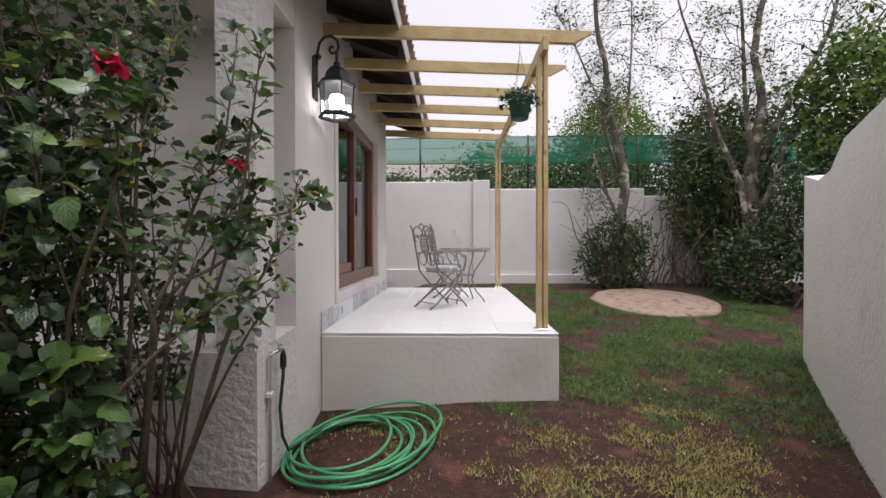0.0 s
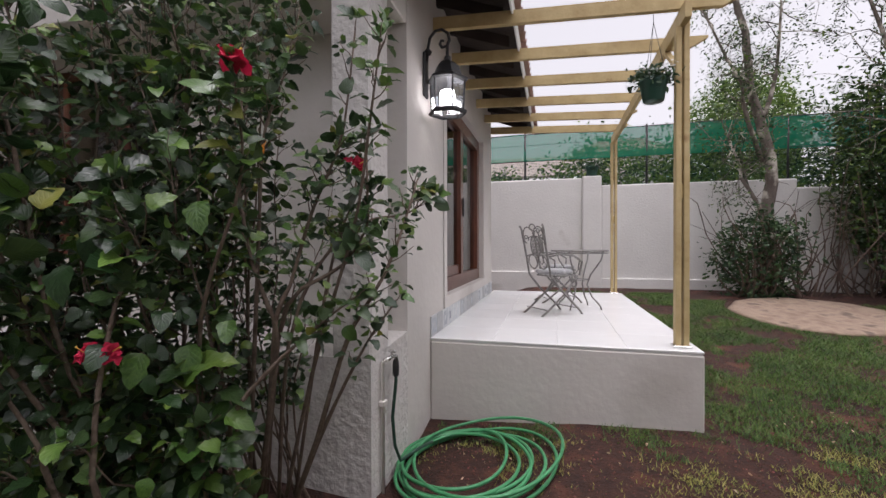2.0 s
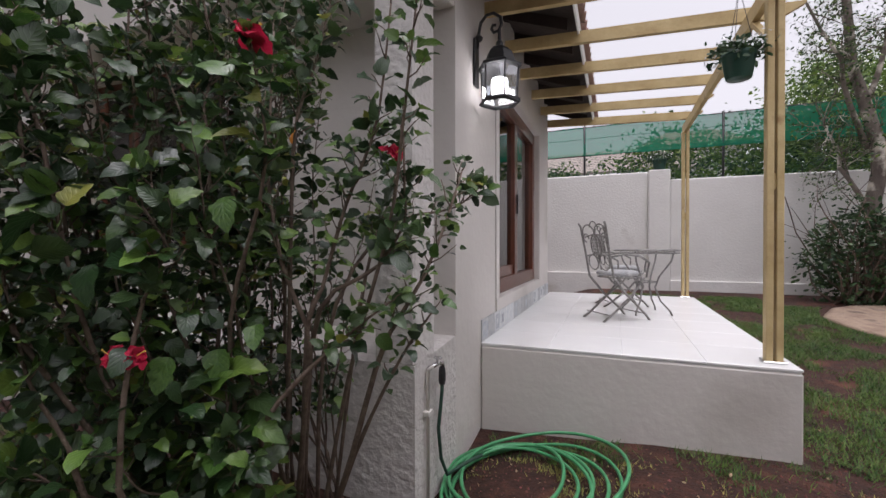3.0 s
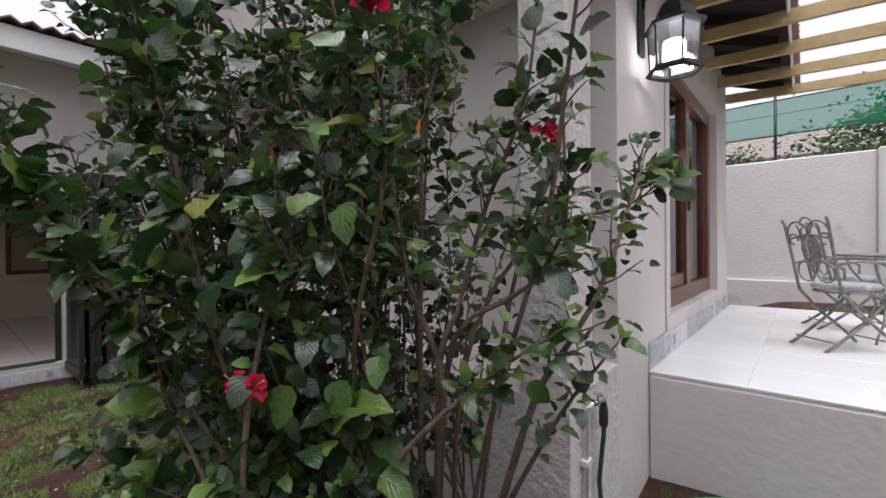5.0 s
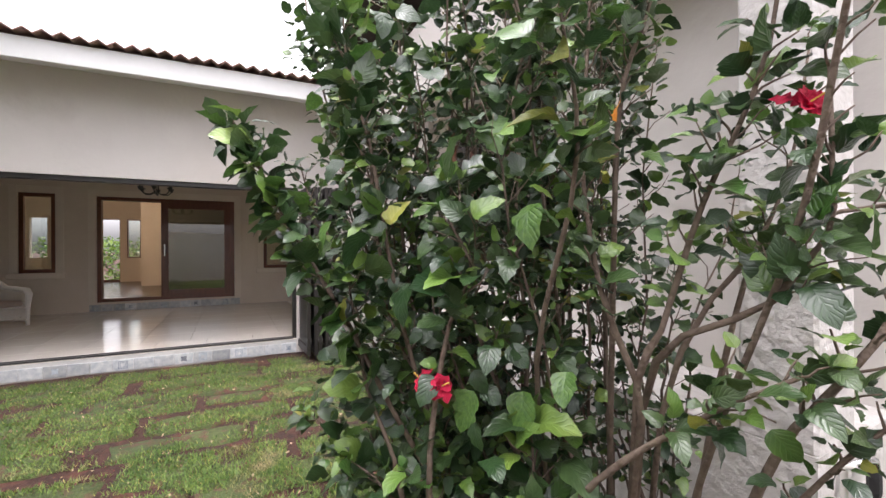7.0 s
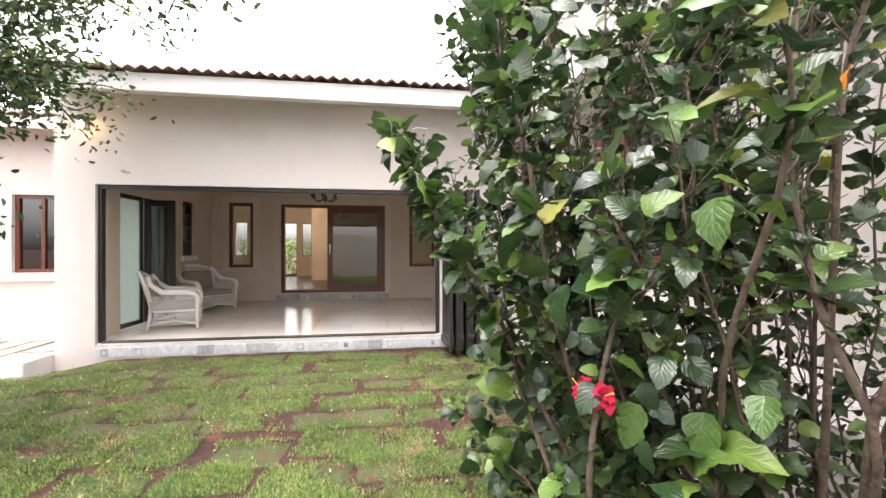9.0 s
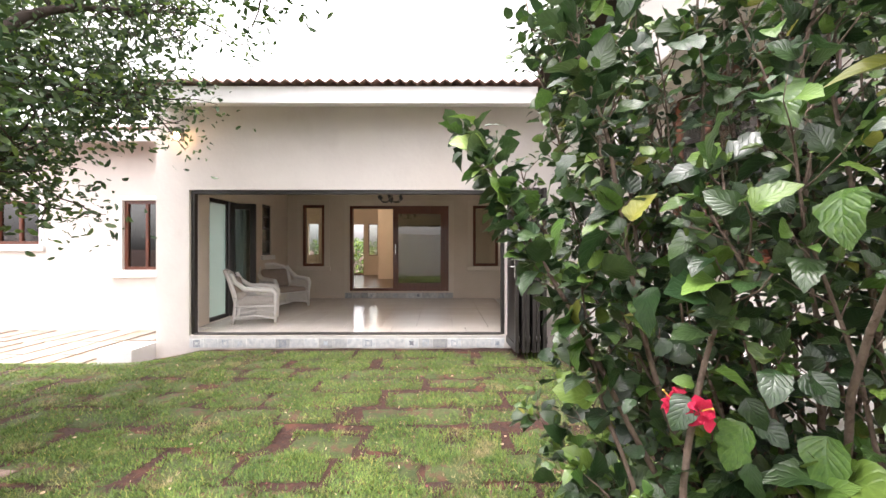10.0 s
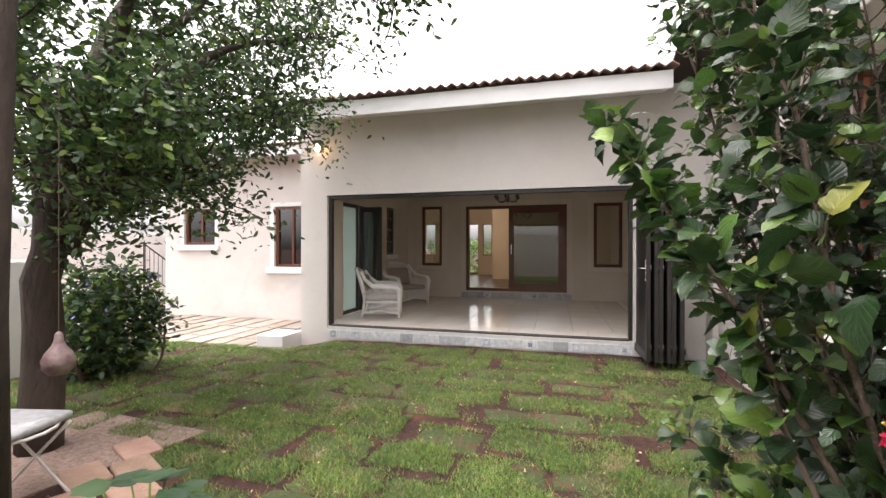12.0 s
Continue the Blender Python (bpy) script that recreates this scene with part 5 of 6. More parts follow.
cane([(-0.4, -1.95, 0.0), (-0.28, -2.15, 0.5), (-0.26, -2.2, 0.9)], 0.01, 0.4, 0.03, 1.05, 0.1)
# the bough that leans out to the west
cane([(-0.62, -2.15, 0.3), (-0.66, -2.45, 0.85), (-0.68, -2.6, 1.16), (-0.7, -2.68, 1.31), (-0.74, -2.76, 1.46), (-0.78, -2.83, 1.6), (-0.82, -2.88, 1.72), (-0.87, -2.93, 1.83)], 0.011, 0.4, 0.024, 0.8, 0.09, per=5)
# dense body: canes from a spread root line
for i in range(24):
    u = (i + rng.random()) / 24
    tx = -1.65 + 1.32 * u
    deep = 0.05 + 0.62 * rng.random() ** 1.2
    tz = 1.0 + 1.85 * rng.random() ** 0.75
    ty = max(front(max(tx, -0.85)) + deep, -2.62)
    bx = -1.1 + 0.75 * u + 0.12 * rng.standard_normal()
    by = -1.6 - 0.4 * rng.random()
    mid = Vector((0.45 * bx + 0.55 * tx, 0.4 * by + 0.6 * ty, 0.5 * tz)) + Vector(rng.standard_normal(3)) * 0.05
    cane([(bx, by, -0.02), mid, (tx, ty, tz)], 0.007 + 0.006 * rng.random(), 0.24, 0.03, 0.64, 0.16, 0.012, 6)
# tall shoots that close the top in front of the recess
for i in range(13):
    u = (i + rng.random()) / 13
    tx, ty, tz = -1.35 + 1.25 * u, -1.5 - 0.5 * rng.random(), 2.35 + 0.6 * rng.random()
    cane([(-0.9 + 0.5 * u, -1.65, 0.0), (0.5 * (tx - 0.65) + 0.05, -1.8, 1.2), (tx, ty, tz)], 0.008, 0.5, 0.03, 0.6, 0.17, 0.012, 6)
# lower growth, and small-leaved shoots deep inside against the wall
for i in range(12):
    x = -1.35 + 1.15 * (i + rng.random()) / 12
    y = front(max(x, -0.8)) + 0.02 + 0.3 * rng.random()
    cane([(0.7 * x - 0.15, -1.85, 0.0), (0.9 * x, 0.5 * (y - 1.85), 0.35), (x, y, 0.5 + 0.5 * rng.random())], 0.008, 0.3, 0.03, 0.74, 0.11, 0.01, 5)
for i in range(9):
    x = -0.95 + 0.95 * (i + rng.random()) / 9
    cane([(-0.5 + 0.3 * rng.random(), -1.5, 0.0), (0.6 * x - 0.15, -1.65, 0.8), (x, -1.45 - 0.42 * rng.random(), 1.35 + 1.35 * rng.random())], 0.007, 0.35, 0.036, 0.52, 0.13, 0.015, 5)
leaf_p, leaf_d, leaf_s = [np.array(q, float) for q in (leaf_p, leaf_d, leaf_s)]
keep = leaf_p[:, 1] < -1.28
for fx, fy, fz in ((0.1, -2.43, 1.94), (0.3, -1.99, 1.7), (-0.4, -2.43, 1.04)):
    keep &= np.linalg.norm(leaf_p - np.array((fx + 0.05, fy - 0.07, fz)), axis=1) > 0.1
leaf_p, leaf_d, leaf_s = leaf_p[keep], leaf_d[keep], leaf_s[keep]
n = len(leaf_p)
upv = np.array([0.15, -0.22, 0.85]) + 0.5 * rng.standard_normal((n, 3))
kind = rng.random(n)
for sel, material, nm in ((kind < 0.72, LEAFD, "leaves"), ((kind >= 0.72) & (kind < 0.985), LEAFL, "young_leaves"), (kind >= 0.985, LEAFY, "yellow_leaves")):
    ge = scatter(leaf_p[sel], leaf_d[sel], upv[sel], leaf_s[sel] * 1.2, leaf_s[sel] * 0.92, 0.08, 0.3, 0.55, 0.1)
    tagged(part(nm, ge.mesh(nm, material, True), material, hib), "", "", "", "stuff")
tp, td, tsz = [np.array([t[i] for t in tips], float) for i in range(3)]
ge = scatter(tp, td, np.array([0.1, -0.2, 1.0]) + 0.3 * rng.standard_normal((len(tp), 3)), tsz * 1.2, tsz * 0.85, 0.07, 0.3, 0.2, 0.06)
tagged(part("tip_leaves", ge.mesh("tip_leaves", LEAFL, True), LEAFL, hib), "", "", "", "stuff")
# large single leaves on the outer face
one = [scatter([(0, 0, 0)], [(1, 0, 0)], [(0, 0, 1)], [1.0], [0.8], 0.08, 0.28, 0.55, 0.1) for _ in range(4)]
one_d = [q.mesh("leaf", LEAFD, True) for q in one]
one_l = [q.mesh("leaf", LEAFL, True) for q in one]
for i in range(110):
    x = -0.85 + 0.62 * rng.random()
    z = 0.35 + 1.95 * rng.random()
    p = Vector((x, front(x) - 0.02 + 0.16 * rng.random(), z))
    s = 0.045 + 0.045 * rng.random()
    at = Matrix.LocRotScale(p, Euler((0.6 * rng.standard_normal(), 0.5 + 0.45 * rng.standard_normal(), -1.0 + 0.9 * rng.standard_normal())), (s, s, s))
    part("leaf", (one_l if rng.random() < 0.16 else one_d)[i % 4], None, hib, at=at)
# leaves that stand out by size or colour
for p, s, e, me in (((0.46, -2.16, 2.09), 0.1, (0.2, -1.2, 1.2), one_l[0]), ((-0.29, -2.31, 1.79), 0.115, (0.5, 0.75, -0.5), one_l[1]), ((-0.31, -2.39, 1.75), 0.13, (-0.4, 0.6, -2.6), one_l[2]),
                    ((-0.27, -2.22, 1.03), 0.12, (0.4, 0.9, -0.9), one_l[3]), ((-0.36, -2.33, 1.02), 0.12, (-0.3, 1.0, -1.6), one_l[0]), ((-0.66, -2.62, 1.17), 0.105, (0.2, 1.0, -1.2), one_l[1]),
                    ((-0.5, -2.48, 1.33), 0.12, (0.3, 0.8, -1.1), one_d[2]), ((-0.52, -2.6, 1.48), 0.115, (0.2, 0.6, -2.4), one_d[1]), ((-0.62, -2.68, 1.52), 0.11, (0.0, 0.9, -1.5), one_l[3]),
                    ((-0.72, -2.78, 1.62), 0.1, (0.1, 0.1, 2.6), one_l[1]), ((-0.2, -2.25, 1.55), 0.115, (0.3, 0.8, -1.0), one_l[2]), ((-0.12, -2.2, 1.12), 0.09, (0.3, 0.7, -1.0), one_l[0])):
    part("leaf", me, None, hib, at=Matrix.LocRotScale(Vector(p), Euler(e), (s, s, s)))
part("leaf", one[1].mesh("leaf", LEAFO, True), None, hib, "orange withered leaf", at=Matrix.LocRotScale(Vector((0.005, -2.15, 1.77)), Euler((0.5, 0.8, -1.6)), (0.05, 0.045, 0.05)))
part("leaf", one[2].mesh("leaf", LEAFY, True), None, hib, "yellow leaf", at=Matrix.LocRotScale(Vector((-0.65, -2.63, 1.28)), Euler((0.3, 1.0, -1.2)), (0.085, 0.085, 0.085)))


def flower(p, size, turn):
    f = part("flower", Geo().tube([(0, 0, -0.3), (0, 0, 0.1)], [0.06, 0.09], 6), LEAFL, hib, "red hibiscus flower", at=Matrix.LocRotScale(Vector(p), Euler(turn), (size, size, size)))
    for k in range(10):
        a = k * 2 * math.pi / 5 + (0.6 if k > 4 else 0) + 0.2 * rng.standard_normal()
        d = (math.cos(a), math.sin(a), (0.35 if k < 5 else 1.3) + 0.3 * rng.standard_normal())
        q = (0.82 if k < 5 else 0.6) * (0.85 + 0.3 * rng.random())
        pt = scatter([(0, 0, 0)], [d], [(0, 0, 1)], [q], [q * 0.95], 0.16, 0.3, 0.45, 0.35)
        part("petal", pt, PETAL, f, smooth=True)
    part("pistil", Geo().tube([(0, 0, 0.1), (0.05, 0, 0.6), (0.1, 0, 0.75)], [0.03, 0.03, 0.06], 6), ANTHER, f)


flower((0.103, -2.43, 1.935), 0.072, (-0.4, 0.2, 0))
flower((0.29, -1.99, 1.7), 0.062, (0.5, 1.1, 0.3))
flower((-0.445, -2.45, 1.04), 0.056, (0.7, -0.5, 0.2))
flower((-0.37, -2.43, 1.045), 0.052, (0.6, 0.8, 0.9))


# ---------------------------------------------------------------- trees and shrubs
def crown(points, n_per, r, size, material, parent, name="crown"):
    P = np.repeat(np.asarray(points, float), n_per, 0)
    P = P + rng.standard_normal(P.shape) * np.array(r)
    return tagged(part(name, small_leaves(P, size).mesh(name, material), material, parent), "", "", "", "stuff")


def tree(name, label, base, limbs, trunk_r, bark, leafs, twigs, twig_len, n_per, clump, size, fine=0):
    """A tapered trunk with limbs (lists of points), twigs along the limbs, and small leaves round the twig ends."""
    t = thing(name, label, "tree", pose(0, 0, 0))
    trunk, ends = Geo(), []
    for i, line in enumerate(limbs):
        pts = []
        for a, b in zip(line[:-1], line[1:]):
            pts += branch(a, b, 0, 0.03, 5)[:-1]
        pts.append(Vector(line[-1]))
        r0 = trunk_r if i == 0 else trunk_r * 0.36
        trunk.tube(pts, [r0 * (1 - 0.8 * k / (len(pts) - 1)) for k in range(len(pts))], 9)
        for k in range(twigs):
            q, d = on_path(pts, 0.35 + 0.65 * (k + rng.random()) / twigs)
            o = Vector(rng.standard_normal(3)) + Vector((0, 0, 0.2))
            e = q + (o.normalized() + d * 0.4).normalized() * twig_len * (0.5 + rng.random())
            tw = branch(q, e, 0, 0.06, 5)
            trunk.tube(tw, [0.012, 0.01, 0.008, 0.006, 0.004], 4)
            ends += [on_path(tw, s)[0] for s in (0.55, 0.8, 1.0)]
            for f in range(fine):
                q2, d2 = on_path(tw, 0.3 + 0.7 * rng.random())
                e2 = q2 + (Vector(rng.standard_normal(3)) * 0.6 + d2).normalized() * twig_len * (0.3 + 0.5 * rng.random())
                trunk.tube(branch(q2, e2, 0, 0.08, 4), [0.006, 0.005, 0.004, 0.0025], 3)
                ends.append(e2)
    part("trunk", trunk, bark, t, smooth=True)
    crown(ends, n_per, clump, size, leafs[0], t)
    # a quarter of the twig ends also carry leaves in the painted sunlit tone
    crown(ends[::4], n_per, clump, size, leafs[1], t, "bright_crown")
    return t


tree("tree", "slender tree with pale mottled bark near the back wall", (4.6, 5.3, 0.4),
     [[(4.75, 5.35, 0.3), (4.7, 5.3, 2.0), (4.55, 5.3, 3.8), (4.2, 5.2, 5.6), (4.0, 5.1, 7.2)], [(4.58, 5.3, 3.4), (4.9, 5.4, 4.6), (4.9, 5.3, 6.5)], [(4.65, 5.3, 2.8), (4.2, 5.0, 4.2), (3.2, 4.8, 6.0)],
      [(4.7, 5.3, 1.6), (4.3, 5.3, 2.6), (4.1, 5.4, 3.5)]],
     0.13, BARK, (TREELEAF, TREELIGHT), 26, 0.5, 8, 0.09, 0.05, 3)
tree("tree", "large grey-barked tree with several stems in the back corner", (7.0, 4.6, 0.4),
     [[(6.95, 4.6, 0.2), (6.9, 4.6, 2.2), (7.1, 4.6, 4.2), (7.4, 4.5, 7.5)], [(6.95, 4.6, 1.2), (6.5, 4.6, 3.0), (5.9, 4.5, 4.6), (5.2, 4.3, 6.8)], [(6.95, 4.6, 1.8), (7.5, 4.5, 3.4), (8.4, 4.3, 4.8), (9.4, 4.0, 6.2)],
      [(7.0, 4.6, 2.4), (6.7, 4.5, 4.4), (6.5, 4.3, 7.4)], [(7.1, 4.6, 3.0), (8.2, 4.4, 5.4), (8.6, 4.2, 7.4)]],
     0.17, BARK, (TREELEAF, TREELIGHT), 26, 0.8, 7, 0.1, 0.055, 4)
tree("tree", "dark-barked tree with small glossy leaves overhanging the lawn", (-1.6, -6.5, 0),
     [[(-1.55, -6.66, -0.1), (-1.56, -6.66, 1.2), (-1.6, -6.64, 2.1), (-2.2, -6.6, 3.6), (-2.6, -6.4, 4.9)], [(-1.62, -6.5, 1.4), (-2.2, -6.4, 2.2), (-2.9, -6.1, 2.75), (-3.5, -5.8, 2.9)],
      [(-1.7, -6.5, 1.9), (-2.5, -6.9, 2.9), (-3.3, -7.2, 3.5), (-3.9, -7.0, 3.9)], [(-1.8, -6.5, 2.4), (-1.6, -5.9, 3.4), (-2.0, -5.4, 4.3)], [(-1.7, -6.5, 2.1), (-2.6, -6.2, 3.2), (-3.3, -5.9, 3.6), (-4.0, -5.8, 4.0)],
      [(-1.7, -6.5, 1.6), (-2.1, -7.2, 2.3), (-2.6, -7.9, 2.6)], [(-1.7, -6.5, 1.9), (-2.6, -6.7, 2.7), (-3.4, -6.6, 3.0), (-4.0, -6.3, 3.1)], [(-1.7, -6.6, 2.0), (-1.6, -7.2, 3.0), (-1.9, -7.8, 3.6)], [(-1.6, -6.6, 1.7), (-1.35, -6.1, 2.1), (-1.5, -5.7, 2.3)], [(-1.6, -6.6, 1.8), (-2.1, -6.9, 2.1), (-2.7, -7.2, 2.0)], [(-1.6, -6.6, 2.1), (-1.15, -6.4, 2.7), (-0.9, -6.3, 3.3)], [(-1.6, -6.6, 1.6), (-1.9, -6.4, 1.9), (-2.5, -6.2, 2.1)], [(-2.2, -6.6, 3.6), (-2.4, -5.2, 3.95), (-2.4, -4.5, 3.85), (-2.38, -4.0, 3.6)], [(-2.2, -6.6, 3.2), (-3.0, -6.4, 4.3), (-3.8, -6.2, 4.9)]],
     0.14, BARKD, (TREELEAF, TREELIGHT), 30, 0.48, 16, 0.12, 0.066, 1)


def shrub(name, label, centre, radii, n, size, materials, twigs=14):
    s = thing(name, label, "shrub", pose(0, 0, 0))
    c, R = np.array(centre), np.array(radii)
    ends = []
    for k in range(twigs):
        d = rng.standard_normal(3)
        d[2] = abs(d[2])
        d /= np.linalg.norm(d)
        e = c + d * R * (0.6 + 0.4 * rng.random())
        root = (c[0] + 0.2 * R[0] * rng.standard_normal(), c[1] + 0.2 * R[1] * rng.standard_normal(), ground_z(c[0], c[1]) - 0.035)
        pts = branch(root, e, 0, 0.08, 6)
        part("stem", Geo().tube(pts, [0.02, 0.017, 0.014, 0.01, 0.007, 0.004], 5), TWIG, s, smooth=True)
        ends += [on_path(pts, t)[0] for t in (0.6, 0.8, 1.0)]
    E = np.array(ends, float)
    for m, share, nm in zip(materials, (0.75, 0.25), ("leaves", "light_leaves")):
        k = int(n * share)
        d = rng.standard_normal((k, 3))
        d /= np.linalg.norm(d, axis=1, keepdims=True)
        lump = np.array([0.8 + 0.35 * noise.noise((q[0] * 2 + c[0], q[1] * 2 + c[1], q[2] * 2)) for q in d])
        P = c + d * R * (lump * (0.55 + 0.45 * rng.random(k) ** 0.4))[:, None]
        pick = rng.random(k) < 0.35
        P[pick] = E[rng.integers(0, len(E), pick.sum())] + rng.standard_normal((pick.sum(), 3)) * R * 0.14
        P[:, 2] = np.maximum(P[:, 2], ground_z(c[0], c[1]) + 0.03)
        tagged(part(nm, small_leaves(P, size).mesh(nm, m), m, s), "", "", "", "stuff")
    return s


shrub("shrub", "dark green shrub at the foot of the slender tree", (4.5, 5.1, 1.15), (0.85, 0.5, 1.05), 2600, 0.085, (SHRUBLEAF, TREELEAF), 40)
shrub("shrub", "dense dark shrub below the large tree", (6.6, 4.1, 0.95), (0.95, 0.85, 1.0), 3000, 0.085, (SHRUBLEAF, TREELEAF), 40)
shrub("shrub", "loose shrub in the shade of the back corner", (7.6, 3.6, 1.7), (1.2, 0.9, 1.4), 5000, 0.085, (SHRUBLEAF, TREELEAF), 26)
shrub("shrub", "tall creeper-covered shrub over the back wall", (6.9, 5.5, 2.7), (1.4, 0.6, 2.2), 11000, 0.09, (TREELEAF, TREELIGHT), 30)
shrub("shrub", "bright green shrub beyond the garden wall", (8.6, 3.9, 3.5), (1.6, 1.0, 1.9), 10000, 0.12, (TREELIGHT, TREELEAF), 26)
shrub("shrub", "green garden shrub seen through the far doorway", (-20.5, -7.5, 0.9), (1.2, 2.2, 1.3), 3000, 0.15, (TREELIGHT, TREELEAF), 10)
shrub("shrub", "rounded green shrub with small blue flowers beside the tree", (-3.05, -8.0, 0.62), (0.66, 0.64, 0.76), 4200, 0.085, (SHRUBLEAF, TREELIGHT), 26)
d = rng.standard_normal((60, 3))
d /= np.linalg.norm(d, axis=1, keepdims=True)
d[:, 2] = np.abs(d[:, 2])
tagged(part("flowers", small_leaves(np.array((-3.05, -8.0, 0.6)) + d * 0.66, 0.05).mesh("flowers", VIOLET), VIOLET, [o for o in bpy.data.objects if o.get("label", "").startswith("rounded green shrub")][0], "small violet-blue flowers"), "", "", "", "stuff")
# bare stems and creepers by the back wall
tw = thing("bare_creeper", "bare brown creeper stems leaning on the back wall", "creeper", pose(0, 0, 0))
for k in range(90):
    x = 4.6 + 3.0 * rng.random()
    p0 = (x, 5.2 + 0.5 * rng.random(), 0.4)
    part("stem", Geo().tube(branch(p0, (x + 0.9 * rng.standard_normal(), 5.0 + 0.8 * rng.random(), 1.2 + 1.6 * rng.random()), 0.25, 0.1, 8), [0.014, 0.013, 0.012, 0.01, 0.009, 0.007, 0.005, 0.004], 5), TWIG, tw)
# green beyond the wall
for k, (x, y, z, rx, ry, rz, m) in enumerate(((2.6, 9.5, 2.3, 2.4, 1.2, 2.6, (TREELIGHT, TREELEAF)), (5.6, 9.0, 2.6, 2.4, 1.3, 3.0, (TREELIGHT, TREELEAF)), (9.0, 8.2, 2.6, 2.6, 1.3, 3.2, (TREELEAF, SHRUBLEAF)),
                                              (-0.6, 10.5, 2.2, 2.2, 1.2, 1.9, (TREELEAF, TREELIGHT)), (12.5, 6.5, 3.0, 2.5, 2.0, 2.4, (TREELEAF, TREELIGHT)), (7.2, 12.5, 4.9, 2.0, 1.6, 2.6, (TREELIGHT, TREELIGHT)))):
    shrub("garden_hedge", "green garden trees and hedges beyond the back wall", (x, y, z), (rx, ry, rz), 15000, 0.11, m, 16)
# neighbour's house
nb = thing("neighbour_house", "white neighbouring house with a low dark roof beyond the fence", "house", pose(0, 0, 0))
part("wall", Geo().wall("y", 18.0, 18.3, -7.0, 4.0, 0, 4.6, [(-1.75, -0.75, 3.0, 4.0), (-0.25, 0.35, 3.2, 4.0), (-4.5, -3.0, 2.8, 4.0)]), WHITE, nb)
part("roof", Geo().add([(-7.6, 17.4, 4.6), (4.6, 17.4, 4.6), (4.6, 21, 6.2), (-7.6, 21, 6.2), (-7.6, 17.4, 4.72), (4.6, 17.4, 4.72), (4.6, 21, 6.32), (-7.6, 21, 6.32)],
                       [(0, 3, 2, 1), (4, 5, 6, 7), (0, 1, 5, 4), (2, 3, 7, 6), (0, 4, 7, 3), (1, 2, 6, 5)]), FLAG, nb, "grey low-pitched roof")
for u0, u1, z0, z1 in ((-1.75, -0.75, 3.0, 4.0), (-0.25, 0.35, 3.2, 4.0), (-4.5, -3.0, 2.8, 4.0)):
    w = part("window", Geo().box((u0, 18.1, z0), (u1, 18.2, z0 + 0.07)).box((u0, 18.1, z1 - 0.07), (u1, 18.2, z1)).box((u0, 18.1, z0 + 0.07), (u0 + 0.06, 18.2, z1 - 0.07)).box((u1 - 0.06, 18.1, z0 + 0.07), (u1, 18.2, z1 - 0.07)), WHITE, nb)
    part("pane", Geo().box((u0 + 0.06, 18.14, z0 + 0.07), (u1 - 0.06, 18.16, z1 - 0.07), 0), DECO_IN, w)
nb2 = thing("neighbour_house", "distant house with a dark tiled roof behind the trees", "house", pose(0, 0, 0))
part("wall", Geo().box((3.0, 30, 0), (9.0, 34, 8.2), 0.02), BOUNDARY, nb2)
part("roof", Geo().add([(2.4, 29.5, 8.2), (9.6, 29.5, 8.2), (9.6, 34.5, 8.2), (2.4, 34.5, 8.2), (4.5, 32, 9.6), (7.5, 32, 9.6)], [(0, 1, 5, 4), (1, 2, 5), (2, 3, 4, 5), (3, 0, 4), (0, 3, 2, 1)]), CLAY, nb2, "dark tiled hipped roof")

# round stone slab on the lawn
g = Geo()
prof = [(1.02, -0.03), (1.05, 0.015), (1.0, 0.03), (0.8, 0.036), (0.6, 0.035), (0.3, 0.04), (0.02, 0.04)]
g.lathe(prof, 40)
for i, v in enumerate(g.v):
    a = math.atan2(v[1], v[0])
    k = 1 + 0.05 * noise.noise((math.cos(a) * 2, math.sin(a) * 2, 0.5)) + 0.02 * noise.noise((math.cos(a) * 7, math.sin(a) * 7, 2))
    g.v[i] = (v[0] * k, v[1] * k, v[2] + 0.015 * noise.noise((v[0] * 4, v[1] * 4, 9)))
slab = new("stone_slab", tidy(g.mesh("stone_slab", SLAB, True)))
slab.matrix_basis = pose(4.72, 3.9, 0.362, 6.0, 0, 0)
tagged(slab, "large round pinkish stone slab lying in the lawn", "slab")


# pots with white flowers
def pot(m, label, hang):
    p = thing("flower_pot", label, "pot plant", m)
    part("pot", Geo().lathe([(0.07, 0.0), (0.078, 0.01), (0.1, 0.14), (0.108, 0.15), (0.108, 0.17), (0.095, 0.17), (0.085, 0.15), (0.02, 0.145)], 18), POT, p, smooth=True)
    P = rng.standard_normal((420, 3)) * np.array((0.075, 0.075, 0.035)) + np.array((0, 0, 0.2))
    tagged(part("leaves", small_leaves(P, 0.045).mesh("leaves", SHRUBLEAF), SHRUBLEAF, p), kind="stuff")
    P = rng.standard_normal((90, 3)) * np.array((0.085, 0.085, 0.03)) + np.array((0, 0, 0.225))
    tagged(part("flowers", small_leaves(P, 0.028).mesh("flowers", WHITE), WHITE, p, "small white flowers"), kind="stuff")
    if hang:
        for k in range(3):
            a = k * 2.1
            part("hanger", Geo().tube([(0.1 * math.cos(a), 0.1 * math.sin(a), 0.16), (0, 0, 0.62)], 0.0025, 4), BLACK, p)
        part("hook", Geo().tube([(0, 0, 0.61), (0, 0, 0.68)], 0.003, 4), BLACK, p)


pot(pose(1.78, 0.145, 2.505), "green plastic hanging pot with small white flowers", True)
pot(pose(1.82, 6.05, 2.842) @ Matrix.Scale(1.25, 4), "green flower pot with white flowers on the wall pier", False)

